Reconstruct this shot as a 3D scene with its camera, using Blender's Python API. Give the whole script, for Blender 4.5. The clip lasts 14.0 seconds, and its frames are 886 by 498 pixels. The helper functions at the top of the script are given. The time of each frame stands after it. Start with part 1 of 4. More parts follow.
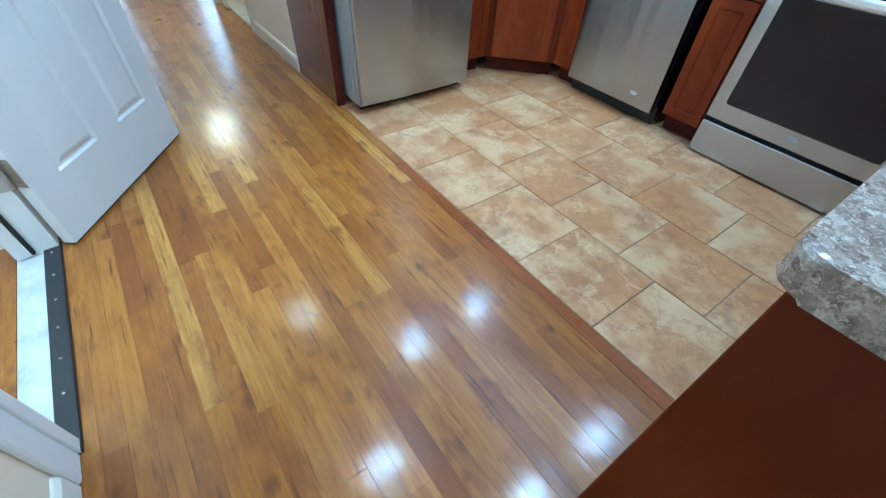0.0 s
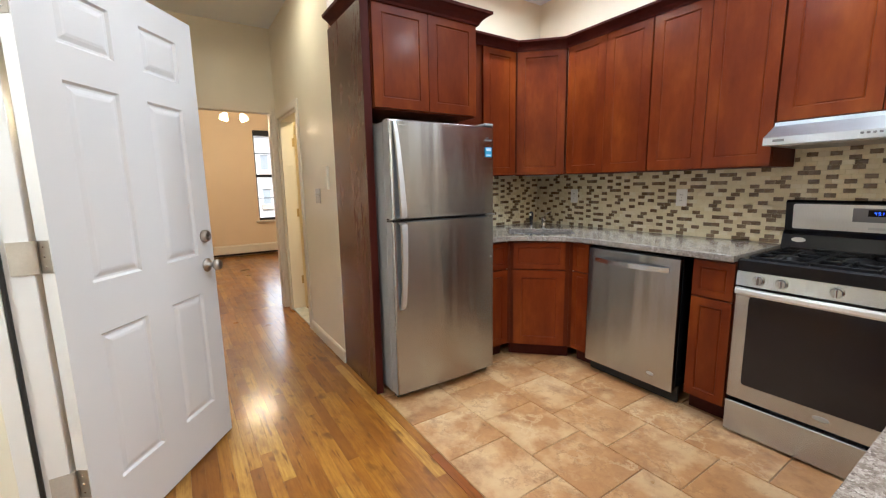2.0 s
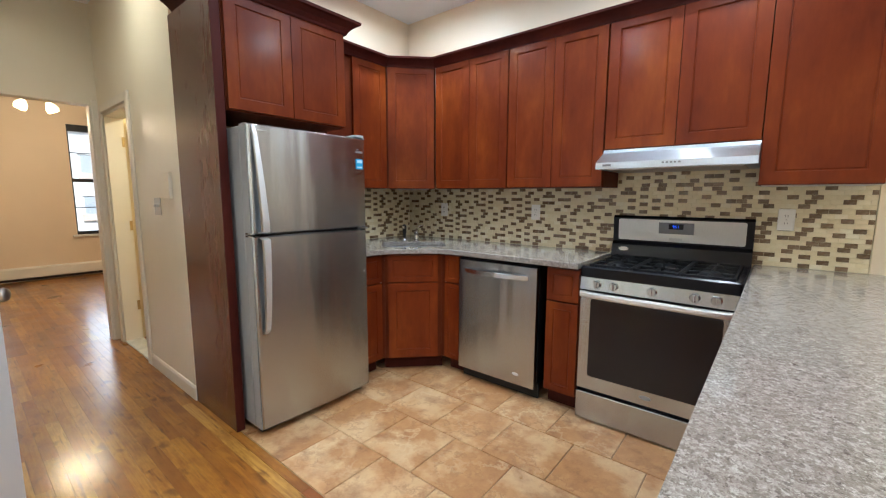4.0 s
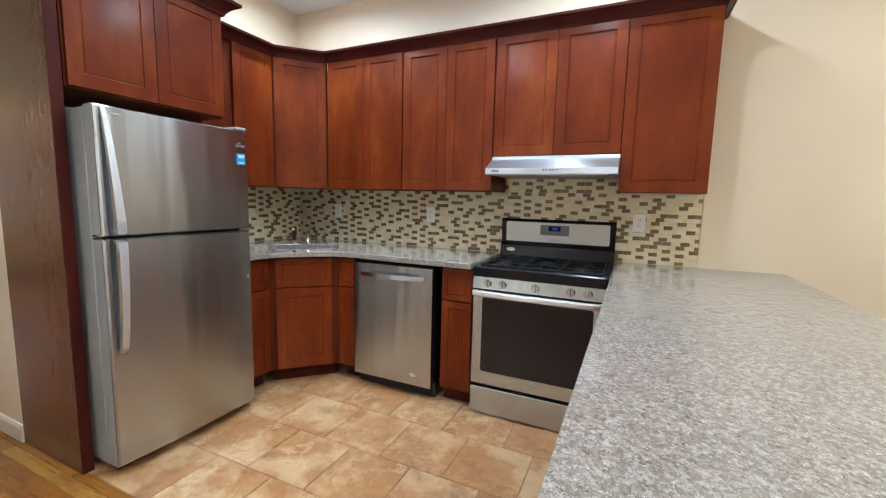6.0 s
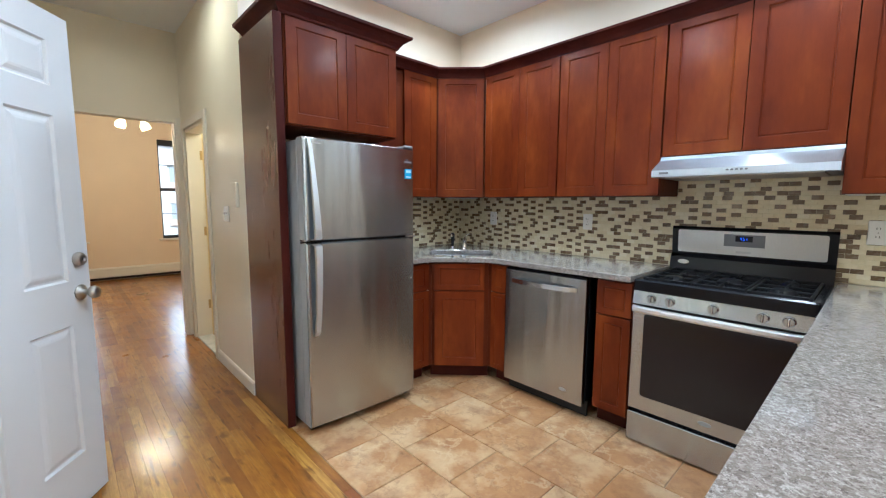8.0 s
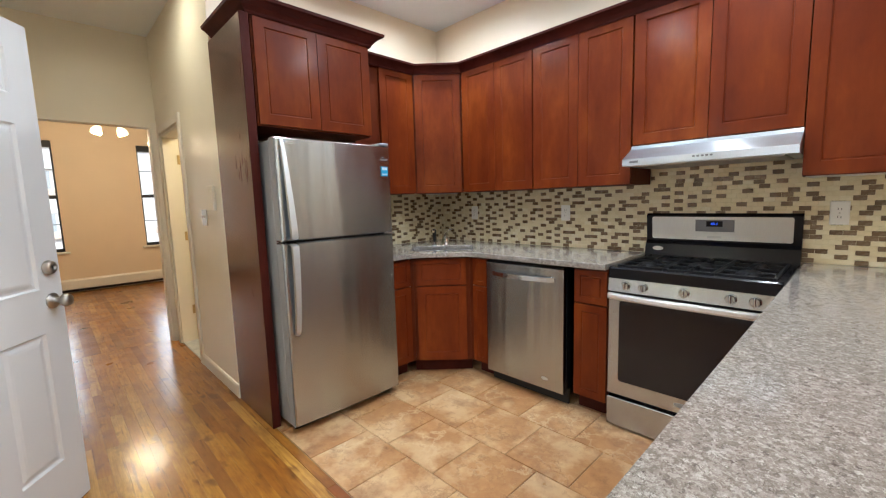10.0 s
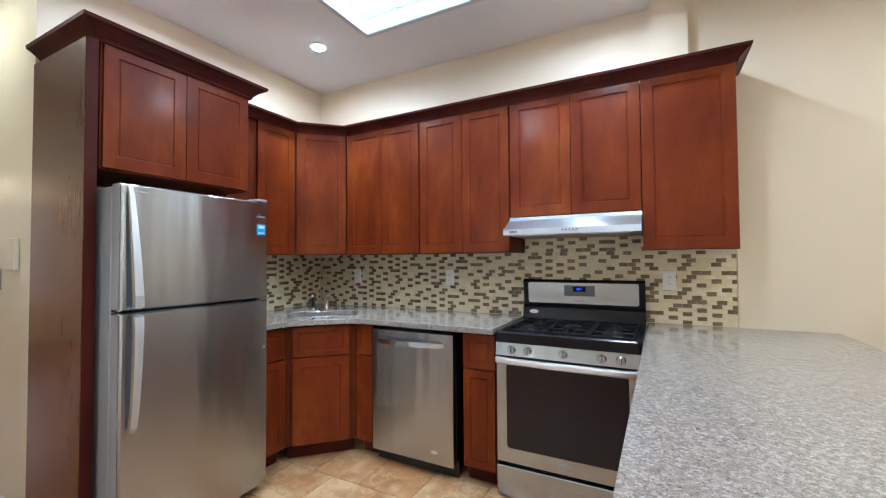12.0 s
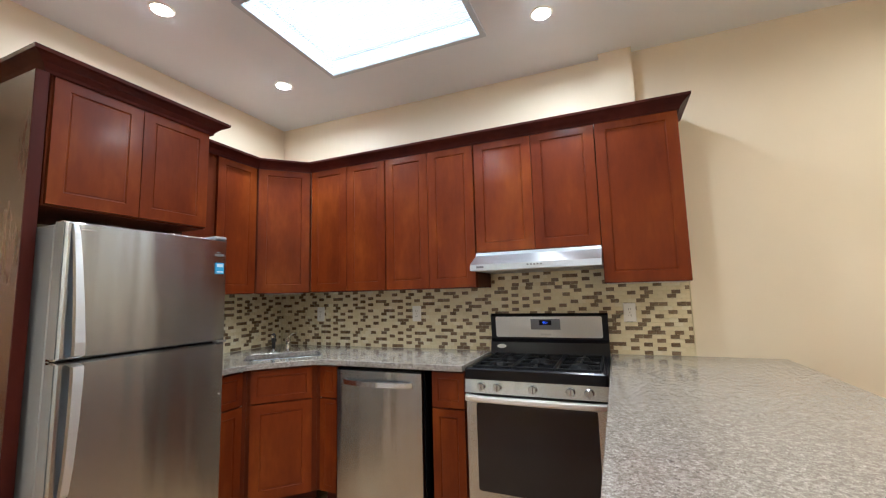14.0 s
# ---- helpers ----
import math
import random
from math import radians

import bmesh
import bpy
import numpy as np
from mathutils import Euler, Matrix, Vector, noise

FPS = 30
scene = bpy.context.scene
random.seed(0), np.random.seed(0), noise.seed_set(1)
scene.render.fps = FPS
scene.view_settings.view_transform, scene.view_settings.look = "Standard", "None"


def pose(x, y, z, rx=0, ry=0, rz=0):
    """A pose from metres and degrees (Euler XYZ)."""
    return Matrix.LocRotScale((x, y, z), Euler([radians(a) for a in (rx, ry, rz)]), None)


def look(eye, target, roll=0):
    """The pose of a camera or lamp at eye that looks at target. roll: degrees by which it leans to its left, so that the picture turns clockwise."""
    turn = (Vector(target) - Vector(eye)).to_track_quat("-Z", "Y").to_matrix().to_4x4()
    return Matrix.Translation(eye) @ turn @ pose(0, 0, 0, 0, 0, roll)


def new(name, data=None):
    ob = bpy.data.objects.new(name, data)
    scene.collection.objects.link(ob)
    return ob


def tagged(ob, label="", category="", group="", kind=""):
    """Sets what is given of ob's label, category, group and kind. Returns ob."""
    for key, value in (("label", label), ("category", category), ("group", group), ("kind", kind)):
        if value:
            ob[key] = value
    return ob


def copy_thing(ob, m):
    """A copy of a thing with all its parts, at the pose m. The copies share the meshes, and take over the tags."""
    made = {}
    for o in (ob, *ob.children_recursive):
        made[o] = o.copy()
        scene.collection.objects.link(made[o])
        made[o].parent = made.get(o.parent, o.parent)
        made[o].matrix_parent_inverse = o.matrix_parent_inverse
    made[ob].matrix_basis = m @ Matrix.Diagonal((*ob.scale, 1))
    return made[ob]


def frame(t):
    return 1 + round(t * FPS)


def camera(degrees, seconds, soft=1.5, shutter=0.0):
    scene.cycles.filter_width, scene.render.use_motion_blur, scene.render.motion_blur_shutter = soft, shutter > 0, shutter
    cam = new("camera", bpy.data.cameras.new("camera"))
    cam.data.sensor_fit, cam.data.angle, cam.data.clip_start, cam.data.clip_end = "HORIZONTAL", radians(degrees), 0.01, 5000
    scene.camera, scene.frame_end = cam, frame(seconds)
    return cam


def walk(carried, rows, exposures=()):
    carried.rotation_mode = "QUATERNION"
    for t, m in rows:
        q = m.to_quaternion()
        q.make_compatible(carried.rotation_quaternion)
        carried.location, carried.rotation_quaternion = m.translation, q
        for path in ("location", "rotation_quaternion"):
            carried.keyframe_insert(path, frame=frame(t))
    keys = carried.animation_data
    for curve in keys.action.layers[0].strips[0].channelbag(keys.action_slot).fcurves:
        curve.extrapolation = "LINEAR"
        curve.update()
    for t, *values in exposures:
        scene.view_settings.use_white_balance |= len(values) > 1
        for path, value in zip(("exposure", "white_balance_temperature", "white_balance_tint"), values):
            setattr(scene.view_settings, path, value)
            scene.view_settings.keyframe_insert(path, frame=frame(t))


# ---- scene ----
cam = camera(95.0, 14.0, soft=1.2)
PATH = [
    (0, (-0.900, -2.175, 1.103), (-0.023, -1.064, -0.311), 3.5),
    (0.5, (-0.999, -2.216, 1.199), (-0.049, -0.722, 0.270), 1.4),
    (1, (-0.979, -2.258, 1.273), (0.014, -0.633, 0.664), -0.0),
    (1.5, (-0.986, -2.27, 1.3), (0.064, -0.618, 0.888), -0.8),
    (2, (-0.987, -2.271, 1.303), (0.092, -0.615, 0.992), -1.0),
    (2.5, (-0.982, -2.269, 1.304), (0.139, -0.636, 1.024), -0.9),
    (3, (-0.973, -2.265, 1.304), (0.26, -0.713, 1.04), -0.7),
    (3.5, (-0.962, -2.251, 1.307), (0.423, -0.831, 1.048), -0.4),
    (4, (-0.951, -2.247, 1.31), (0.585, -0.992, 1.052), 0.2),
    (4.2, (-0.933, -2.245, 1.308), (0.652, -1.053, 1.052), 0.5),
    (4.8, (-0.925, -2.243, 1.306), (0.814, -1.233, 1.053), 0.9),
    (5.4, (-0.929, -2.241, 1.304), (0.895, -1.370, 1.056), 1.3),
    (6, (-0.935, -2.242, 1.302), (0.890, -1.405, 1.062), 1.4),
    (6.5, (-0.937, -2.248, 1.302), (0.817, -1.315, 1.068), 1.4),
    (7, (-0.932, -2.275, 1.304), (0.712, -1.159, 1.075), 1.1),
    (7.5, (-0.923, -2.28, 1.314), (0.574, -0.974, 1.086), 0.7),
    (8.1, (-0.919, -2.291, 1.320), (0.424, -0.805, 1.097), 0.2),
    (8.65, (-0.915, -2.311, 1.327), (0.335, -0.743, 1.102), -0.6),
    (9.2, (-0.907, -2.332, 1.330), (0.327, -0.765, 1.098), -1.3),
    (9.8, (-0.893, -2.349, 1.323), (0.445, -0.882, 1.08), -1.7),
    (10, (-0.874, -2.36, 1.307), (0.511, -0.937, 1.071), -1.7),
    (10.5, (-0.866, -2.329, 1.315), (0.663, -1.06, 1.082), -1.5),
    (11, (-0.86, -2.292, 1.323), (0.785, -1.17, 1.127), -1.1),
    (11.5, (-0.867, -2.252, 1.311), (0.861, -1.25, 1.221), -0.6),
    (12, (-0.867, -2.236, 1.324), (0.9, -1.301, 1.378), -0.4),
    (12.5, (-0.867, -2.224, 1.328), (0.911, -1.336, 1.555), -0.5),
    (13, (-0.893, -2.195, 1.326), (0.884, -1.366, 1.721), -0.7),
    (13.5, (-0.891, -2.204, 1.342), (0.879, -1.402, 1.812), -1.2),
    (14, (-0.877, -2.215, 1.332), (0.958, -1.45, 1.553), -1.5),
]
walk(cam, [(t, look(eye, target, roll)) for t, eye, target, roll in PATH],
     ((0, 0.2, 4150, -10), (0.5, 0.14, 4950, 2), (1.0, 0.08, 5500, 4), (1.6, 0.1, 5800, 6), (3.0, 0.08, 5900, 6), (4.0, 0.06, 5550, 4), (6.5, 0.15, 5400, 3), (7.5, 0.13, 5050, 1), (10.0, 0.09, 5800, 5), (10.5, 0.1, 5350, 4), (11.0, 0.14, 5250, 3), (12.0, 0.12, 5200, 3), (13.0, -0.05, 5500, 2), (13.5, -0.11, 5700, 3), (14.0, -0.02, 5850, 5)))

# ---- light ----
world = bpy.data.worlds.new("world")
scene.world = world
world.use_nodes = True
wn = world.node_tree
sky = wn.nodes.new("ShaderNodeTexSky")
sky.sky_type, sky.sun_disc = "NISHITA", False
sky.sun_elevation, sky.sun_rotation = radians(48), radians(200)
sky.air_density, sky.dust_density = 1.0, 4.0
wn.nodes["Background"].inputs["Strength"].default_value = 0.15
wn.links.new(sky.outputs["Color"], wn.nodes["Background"].inputs["Color"])


def lamp(name, kind, m, power, color, **settings):
    data = bpy.data.lights.new(name, kind)
    data.energy, data.color = power, color
    if "size" in settings:
        data.size = settings["size"]
    if "shape" in settings:
        data.shape = settings["shape"]
    if "size_y" in settings:
        data.size_y = settings["size_y"]
    if "angle" in settings:
        data.angle = settings["angle"]
    if "spread" in settings:
        data.spread = settings["spread"]
    if "soft" in settings:
        data.shadow_soft_size = settings["soft"]
    ob = new(name, data)
    ob.matrix_world = m
    return ob


CEIL = 2.88
WARM = (1.0, 0.74, 0.44)
COOL = (0.97, 0.98, 1.0)
lamp("sun", "SUN", look((0, 0, 10), (1.2, 10.0, 0)), 5.0, (1.0, 0.96, 0.9), angle=radians(12))
lamp("skylight_daylight", "AREA", pose(0.93, -1.04, CEIL + 0.1), 20, (0.80, 0.90, 1.0), shape="RECTANGLE", size=0.79, size_y=1.085)
# Last three (y < -3) are unseen, added to brighten cabinets and east wall.
DOWNLIGHTS = ((0.41, -0.09), (1.29, -0.08), (1.30, -1.94), (0.41, -1.94), (-0.45, -1.0), (-0.42, 0.95), (-0.45, -3.3), (1.0, -4.0), (-0.45, -4.6))
for x, y in DOWNLIGHTS:
    lamp("downlight_beam", "AREA", pose(x, y, CEIL - 0.020), 6.5 if y > 0.5 else 11 if y > -2.5 else 12, (1.0, 0.86, 0.62) if y > 0.5 else COOL if y > -2.5 else (1.0, 0.88, 0.70), shape="DISK", size=0.05, spread=radians(168))
for x, y, z in ((-0.275, 4.4, 2.2), (-0.065, 4.4, 2.2)):
    lamp("chandelier_bulb", "POINT", pose(x, y, z), 30, WARM, soft=0.04)
# Unseen fill lamp with no fixture, added to warm the side room.
lamp("closet_bulb", "POINT", pose(0.7, 1.6, 2.3), 34, (1.0, 0.80, 0.48), soft=0.06)
# Added point lamp, out of view, that brightens the corridor.
lamp("corridor_light", "POINT", pose(-2.3, -1.4, 2.35), 66, (1.0, 0.97, 0.92), soft=0.1)

# ---- materials ----


class Mat:
    """A small builder of node materials."""

    def __init__(self, name, color=(0.5, 0.5, 0.5), rough=0.5, metal=0.0):
        self.m = bpy.data.materials.new(name)
        self.m.use_nodes = True
        self.t = self.m.node_tree
        self.b = self.t.nodes["Principled BSDF"]
        self.b.inputs["Base Color"].default_value = (*color, 1)
        self.b.inputs["Roughness"].default_value = rough
        self.b.inputs["Metallic"].default_value = metal

    def node(self, kind, **inputs):
        n = self.t.nodes.new(kind)
        for k, v in inputs.items():
            self.put(n, k.replace("_", " "), v)
        return n

    def put(self, n, key, v):
        sock = n.inputs[key]
        if hasattr(v, "is_output"):
            self.t.links.new(v, sock)
        else:
            sock.default_value = v

    def coords(self, scale=(1, 1, 1), offset=None):
        tc = self.node("ShaderNodeTexCoord")
        mp = self.node("ShaderNodeMapping")
        self.t.links.new(tc.outputs["Object"], mp.inputs["Vector"])
        mp.inputs["Scale"].default_value = scale
        if offset is not None:
            self.t.links.new(offset, mp.inputs["Location"])
        return mp.outputs["Vector"]

    def noise(self, vec, scale, detail=4.0, rough=0.55, w=None):
        n = self.node("ShaderNodeTexNoise")
        if w is not None:
            n.noise_dimensions = "4D"
            self.put(n, "W", w)
        self.put(n, "Vector", vec)
        self.put(n, "Scale", scale)
        self.put(n, "Detail", detail)
        self.put(n, "Roughness", rough)
        return n.outputs["Fac"]

    def ramp(self, fac, stops, constant=False):
        r = self.node("ShaderNodeValToRGB")
        self.t.links.new(fac, r.inputs["Fac"])
        if constant:
            r.color_ramp.interpolation = "CONSTANT"
        el = r.color_ramp.elements
        while len(el) < len(stops):
            el.new(0.5)
        for e, (p, c) in zip(el, stops):
            e.position, e.color = p, (*c, 1) if len(c) == 3 else c
        return r.outputs["Color"]

    def mix(self, fac, a, b, kind="MIX"):
        n = self.node("ShaderNodeMix")
        n.data_type, n.blend_type = "RGBA", kind
        for key, v in ((0, fac), (6, a), (7, b)):
            if hasattr(v, "is_output"):
                self.t.links.new(v, n.inputs[key])
            else:
                n.inputs[key].default_value = v if key == 0 else (*v, 1)
        return n.outputs[2]

    def scalar(self, fac, lo, hi, a=0.0, b=1.0):
        n = self.node("ShaderNodeMapRange")
        self.t.links.new(fac, n.inputs["Value"])
        n.inputs["From Min"].default_value, n.inputs["From Max"].default_value = a, b
        n.inputs["To Min"].default_value, n.inputs["To Max"].default_value = lo, hi
        return n.outputs["Result"]

    def rnd(self):
        return self.node("ShaderNodeObjectInfo").outputs["Random"]

    def island(self):
        return self.node("ShaderNodeNewGeometry").outputs["Random Per Island"]

    def color(self, c):
        self.t.links.new(c, self.b.inputs["Base Color"])
        return self

    def rough(self, r):
        self.t.links.new(r, self.b.inputs["Roughness"])
        return self

    def dull(self, level):
        self.b.inputs["Specular IOR Level"].default_value = level
        return self

    def bump(self, h, strength=0.2, dist=0.002):
        n = self.node("ShaderNodeBump", Strength=strength, Distance=dist)
        self.t.links.new(h, n.inputs["Height"])
        self.t.links.new(n.outputs["Normal"], self.b.inputs["Normal"])
        return self


def paint(name, color, rough=0.5, mottle=0.05, bump=0.04):
    a = Mat(name, color, rough)
    v = a.coords()
    big, fine = a.noise(v, 1.3, 3), a.noise(v, 35, 2)
    dark = tuple(c * (1 - mottle) for c in color)
    a.color(a.mix(a.scalar(big, 0, 1, 0.35, 0.65), dark, color))
    a.rough(a.scalar(a.noise(v, 2.5, 3), rough - 0.03, rough + 0.05, 0.3, 0.7))
    if bump > 0:
        a.bump(fine, bump, 0.001)
    return a.m


def cherry(name, dark, mid, light, stretch, coat=0.06, relief=0.06, fleck=0.13):
    a = Mat(name, mid, 0.34)
    v = a.coords(stretch)
    soft = a.noise(a.coords((2.6, 2.6, 1.1)), 2.2, 4, w=a.scalar(a.rnd(), 0, 20))
    grain = a.noise(v, 6, 7, 0.65)
    base = a.ramp(soft, ((0.3, dark), (0.52, mid), (0.72, light)))
    a.color(a.mix(a.scalar(grain, 0.0, fleck, 0.42, 0.75), base, tuple(c * 0.45 for c in dark)))
    a.rough(a.scalar(grain, 0.42, 0.52, 0.3, 0.7))
    if relief > 0:
        a.bump(grain, relief, 0.001)
    a.b.inputs["Specular IOR Level"].default_value = 0.1
    a.b.inputs["Coat Weight"].default_value = coat
    a.b.inputs["Coat Roughness"].default_value = 0.2
    return a.m


def steel(name, color, rough, stretch):
    a = Mat(name, color, rough, 1.0)
    brush = a.noise(a.coords(stretch), 30, 2)
    a.color(a.mix(a.scalar(brush, 0, 1, 0.3, 0.7), tuple(c * 0.93 for c in color), color))
    a.rough(a.scalar(a.noise(a.coords(), 1.2, 2), rough - 0.015, rough + 0.025, 0.3, 0.7))
    a.b.inputs["Anisotropic"].default_value = 0.8
    a.b.inputs["Anisotropic Rotation"].default_value = 0.25
    a.bump(a.noise(a.coords((3.0, 3.0, 0.3)), 1.6, 2), 0.6, 0.02)
    return a.m


M_CREAM = paint("cream_wall_paint", (0.82, 0.715, 0.555), 0.5)
M_HALL = paint("glossy_cream_wall_paint", (0.80, 0.76, 0.65), 0.37, 0.05, 0.0)
M_PEACH = paint("peach_wall_paint", (0.81, 0.67, 0.51), 0.55)
# White paint with the skylight's bluish cast put into its colour.
M_CEIL = paint("skylight_tinted_ceiling_paint", (0.83, 0.88, 0.94), 0.6, 0.04)
M_WHITE = paint("white_trim_paint", (0.78, 0.75, 0.68), 0.38, 0.05)
M_DOOR = paint("white_door_enamel", (0.73, 0.735, 0.74), 0.36, 0.03, 0.03)
M_CORRIDOR = paint("pale_corridor_paint", (0.78, 0.75, 0.66), 0.55)
M_YELLOW = paint("warm_yellow_door_paint", (0.78, 0.66, 0.42), 0.45)
M_CAB = cherry("cherry_cabinet_wood", (0.098, 0.0138, 0.003), (0.146, 0.0245, 0.004), (0.215, 0.048, 0.007), (9, 9, 1.1), 0.22)
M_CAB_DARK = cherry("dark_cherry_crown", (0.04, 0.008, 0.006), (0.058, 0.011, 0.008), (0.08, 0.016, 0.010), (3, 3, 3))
# Darker than the doors: shade in the gaps between fronts is in this colour.
M_CAB_BODY = cherry("darkened_cherry_carcass", (0.075, 0.012, 0.004), (0.10, 0.018, 0.005), (0.13, 0.026, 0.006), (9, 9, 1.1), 0.12)
M_CAB_SIDE = cherry("cherry_side_panel", (0.052, 0.015, 0.010), (0.070, 0.021, 0.014), (0.092, 0.028, 0.019), (9, 9, 1.1), 1.0, 0.0, 0.05)
M_CAB_SIDE.node_tree.nodes["Principled BSDF"].inputs["Coat IOR"].default_value = 1.8
M_STEEL = steel("brushed_stainless_steel", (0.47, 0.49, 0.51), 0.25, (1, 1, 18))
M_STEEL_LIGHT = steel("bright_stainless_steel", (0.68, 0.71, 0.75), 0.24, (1, 1, 18))
M_HANDLE = steel("satin_handle_steel", (0.60, 0.62, 0.64), 0.38, (1, 1, 18))
M_FASCIA = steel("satin_range_steel", (0.72, 0.71, 0.69), 0.42, (18, 1, 1))
M_HOOD = steel("hood_stainless_steel", (0.57, 0.60, 0.63), 0.42, (18, 1, 1))
M_FRIDGE_SIDE = paint("grey_fridge_side_enamel", (0.30, 0.30, 0.29), 0.42, 0.05)
M_CHROME = Mat("polished_chrome", (0.75, 0.74, 0.72), 0.12, 1.0).m
M_NICKEL = steel("satin_nickel", (0.52, 0.49, 0.45), 0.42, (4, 4, 4))
M_BLACK = Mat("black_appliance_enamel", (0.008, 0.008, 0.010), 0.2).dull(0.25).m
M_IRON = Mat("matt_black_cast_iron", (0.006, 0.006, 0.007), 0.5).dull(0.2).m
M_SINK = steel("satin_sink_steel", (0.26, 0.27, 0.28), 0.4, (4, 4, 4))
M_SWITCH = steel("aged_metal_plate", (0.45, 0.43, 0.38), 0.3, (4, 4, 4))
M_RUBBER = Mat("black_rubber", (0.012, 0.012, 0.012), 0.6).m
M_SHADOWGAP = Mat("dark_slot_shade", (0.02, 0.012, 0.01), 0.8).m
M_OVENGLASS = Mat("dark_tinted_oven_glass", (0.016, 0.014, 0.017), 0.1).dull(0.4).m
M_PLASTIC = Mat("white_plastic", (0.88, 0.87, 0.84), 0.35).m
M_BADGE = Mat("pale_badge", (0.55, 0.55, 0.55), 0.3, 0.6).m
M_PRINT = Mat("grey_print", (0.16, 0.16, 0.17), 0.5).m
M_BLUE = Mat("blue_sticker", (0.03, 0.33, 0.62), 0.4).m
M_BLUE_PALE = Mat("pale_sticker", (0.55, 0.75, 0.85), 0.4).m
M_BRASS = Mat("old_brass", (0.48, 0.37, 0.19), 0.45, 1.0).m
M_GROUT = paint("pale_grout", (0.76, 0.68, 0.47), 0.8)
M_FLOOR_GROUT = paint("brown_floor_grout", (0.27, 0.18, 0.10), 0.85)
M_SUBFLOOR = Mat("dark_subfloor", (0.22, 0.085, 0.014), 0.5).m
M_STRIP = Mat("dark_metal_threshold_strip", (0.035, 0.036, 0.04), 0.4, 0.4).m


def glow(name, color, strength):
    a = Mat(name, color, 0.5)
    a.b.inputs["Emission Color"].default_value = (*color, 1)
    a.b.inputs["Emission Strength"].default_value = strength
    return a.m


M_LENS = glow("lit_downlight_lens", (1.0, 0.98, 0.96), 75)
M_LENS_WARM = glow("lit_warm_downlight_lens", (1.0, 0.84, 0.58), 40)
M_SHADE = glow("lit_frosted_shade", (1.0, 0.76, 0.46), 3.2)
M_LED = glow("blue_led_digits", (0.03, 0.12, 1.0), 2.5)


def granite():
    a = Mat("speckled_granite", (0.3, 0.27, 0.25), 0.16)
    v = a.coords()
    warp = a.mix(0.02, v, a.node("ShaderNodeTexNoise", Vector=v, Scale=210.0, Detail=4.0).outputs["Color"], "ADD")
    shades = []
    for scale in (210.0, 120.0):
        vo = a.node("ShaderNodeTexVoronoi", Vector=warp, Scale=scale)
        bw = a.node("ShaderNodeRGBToBW")
        a.t.links.new(vo.outputs["Color"], bw.inputs["Color"])
        shades.append(bw.outputs["Val"])
    small = a.ramp(shades[0], ((0.10, (0.075, 0.062, 0.054)), (0.26, (0.175, 0.150, 0.130)), (0.46, (0.265, 0.236, 0.208)), (0.68, (0.335, 0.308, 0.278)), (0.9, (0.60, 0.575, 0.54))))
    flake = a.ramp(shades[1], ((0.30, (0.20, 0.173, 0.152)), (0.52, (0.275, 0.246, 0.218)), (0.80, (0.50, 0.475, 0.44))))
    fine = a.noise(v, 520, 4, 0.7)
    c = a.mix(a.scalar(a.noise(v, 160, 4, 0.65), 0.15, 0.75, 0.40, 0.60), small, flake)
    c = a.mix(a.scalar(fine, 0, 0.55, 0.50, 0.72), c, (0.13, 0.108, 0.095))
    a.color(a.mix(a.scalar(a.noise(v, 26, 3), 0, 0.35, 0.54, 0.72), c, (0.19, 0.158, 0.140)))
    a.rough(a.scalar(a.noise(v, 5), 0.11, 0.19, 0.3, 0.7))
    a.b.inputs["Coat Weight"].default_value = 0.35
    a.b.inputs["Coat Roughness"].default_value = 0.14
    return a.m


def floor_tile():
    a = Mat("mottled_stone_floor_tile", (0.42, 0.26, 0.14), 0.34)
    r = a.rnd()
    w = a.scalar(r, 0, 60)
    v = a.coords()
    cloud = a.noise(v, 5.5, 8, 0.68, w=w)
    patch = a.noise(v, 3.2, 5, 0.6, w=a.scalar(r, 90, 150))
    vein = a.noise(v, 4.2, 8, 0.62, w=a.scalar(r, 200, 260))
    c = a.ramp(cloud, ((0.30, (0.21, 0.090, 0.032)), (0.43, (0.355, 0.172, 0.066)), (0.57, (0.43, 0.228, 0.092)), (0.72, (0.56, 0.36, 0.18))))
    c = a.mix(a.ramp(patch, ((0.47, (0, 0, 0)), (0.55, (0.5, 0.5, 0.5)), (0.70, (0.85, 0.85, 0.85)))), c, (0.62, 0.445, 0.25))
    line = a.ramp(vein, ((0.44, (0, 0, 0)), (0.475, (0, 0, 0)), (0.495, (0.75, 0.75, 0.75)), (0.505, (0.75, 0.75, 0.75)), (0.525, (0, 0, 0))))
    some = a.ramp(a.noise(v, 2.2, 3, 0.5, w=a.scalar(r, 400, 460)), ((0.47, (0, 0, 0)), (0.64, (0.7, 0.7, 0.7))))
    c = a.mix(a.mix(1.0, line, some, "MULTIPLY"), c, (0.64, 0.50, 0.31))
    brown = a.noise(v, 5.5, 7, 0.68, w=a.scalar(r, 300, 360))
    c = a.mix(a.scalar(brown, 0, 0.7, 0.53, 0.68), c, (0.22, 0.095, 0.038))
    crack = a.noise(v, 5.0, 8, 0.66, w=a.scalar(r, 500, 560))
    dark = a.ramp(crack, ((0.478, (0, 0, 0)), (0.496, (0.45, 0.45, 0.45)), (0.504, (0.45, 0.45, 0.45)), (0.522, (0, 0, 0))))
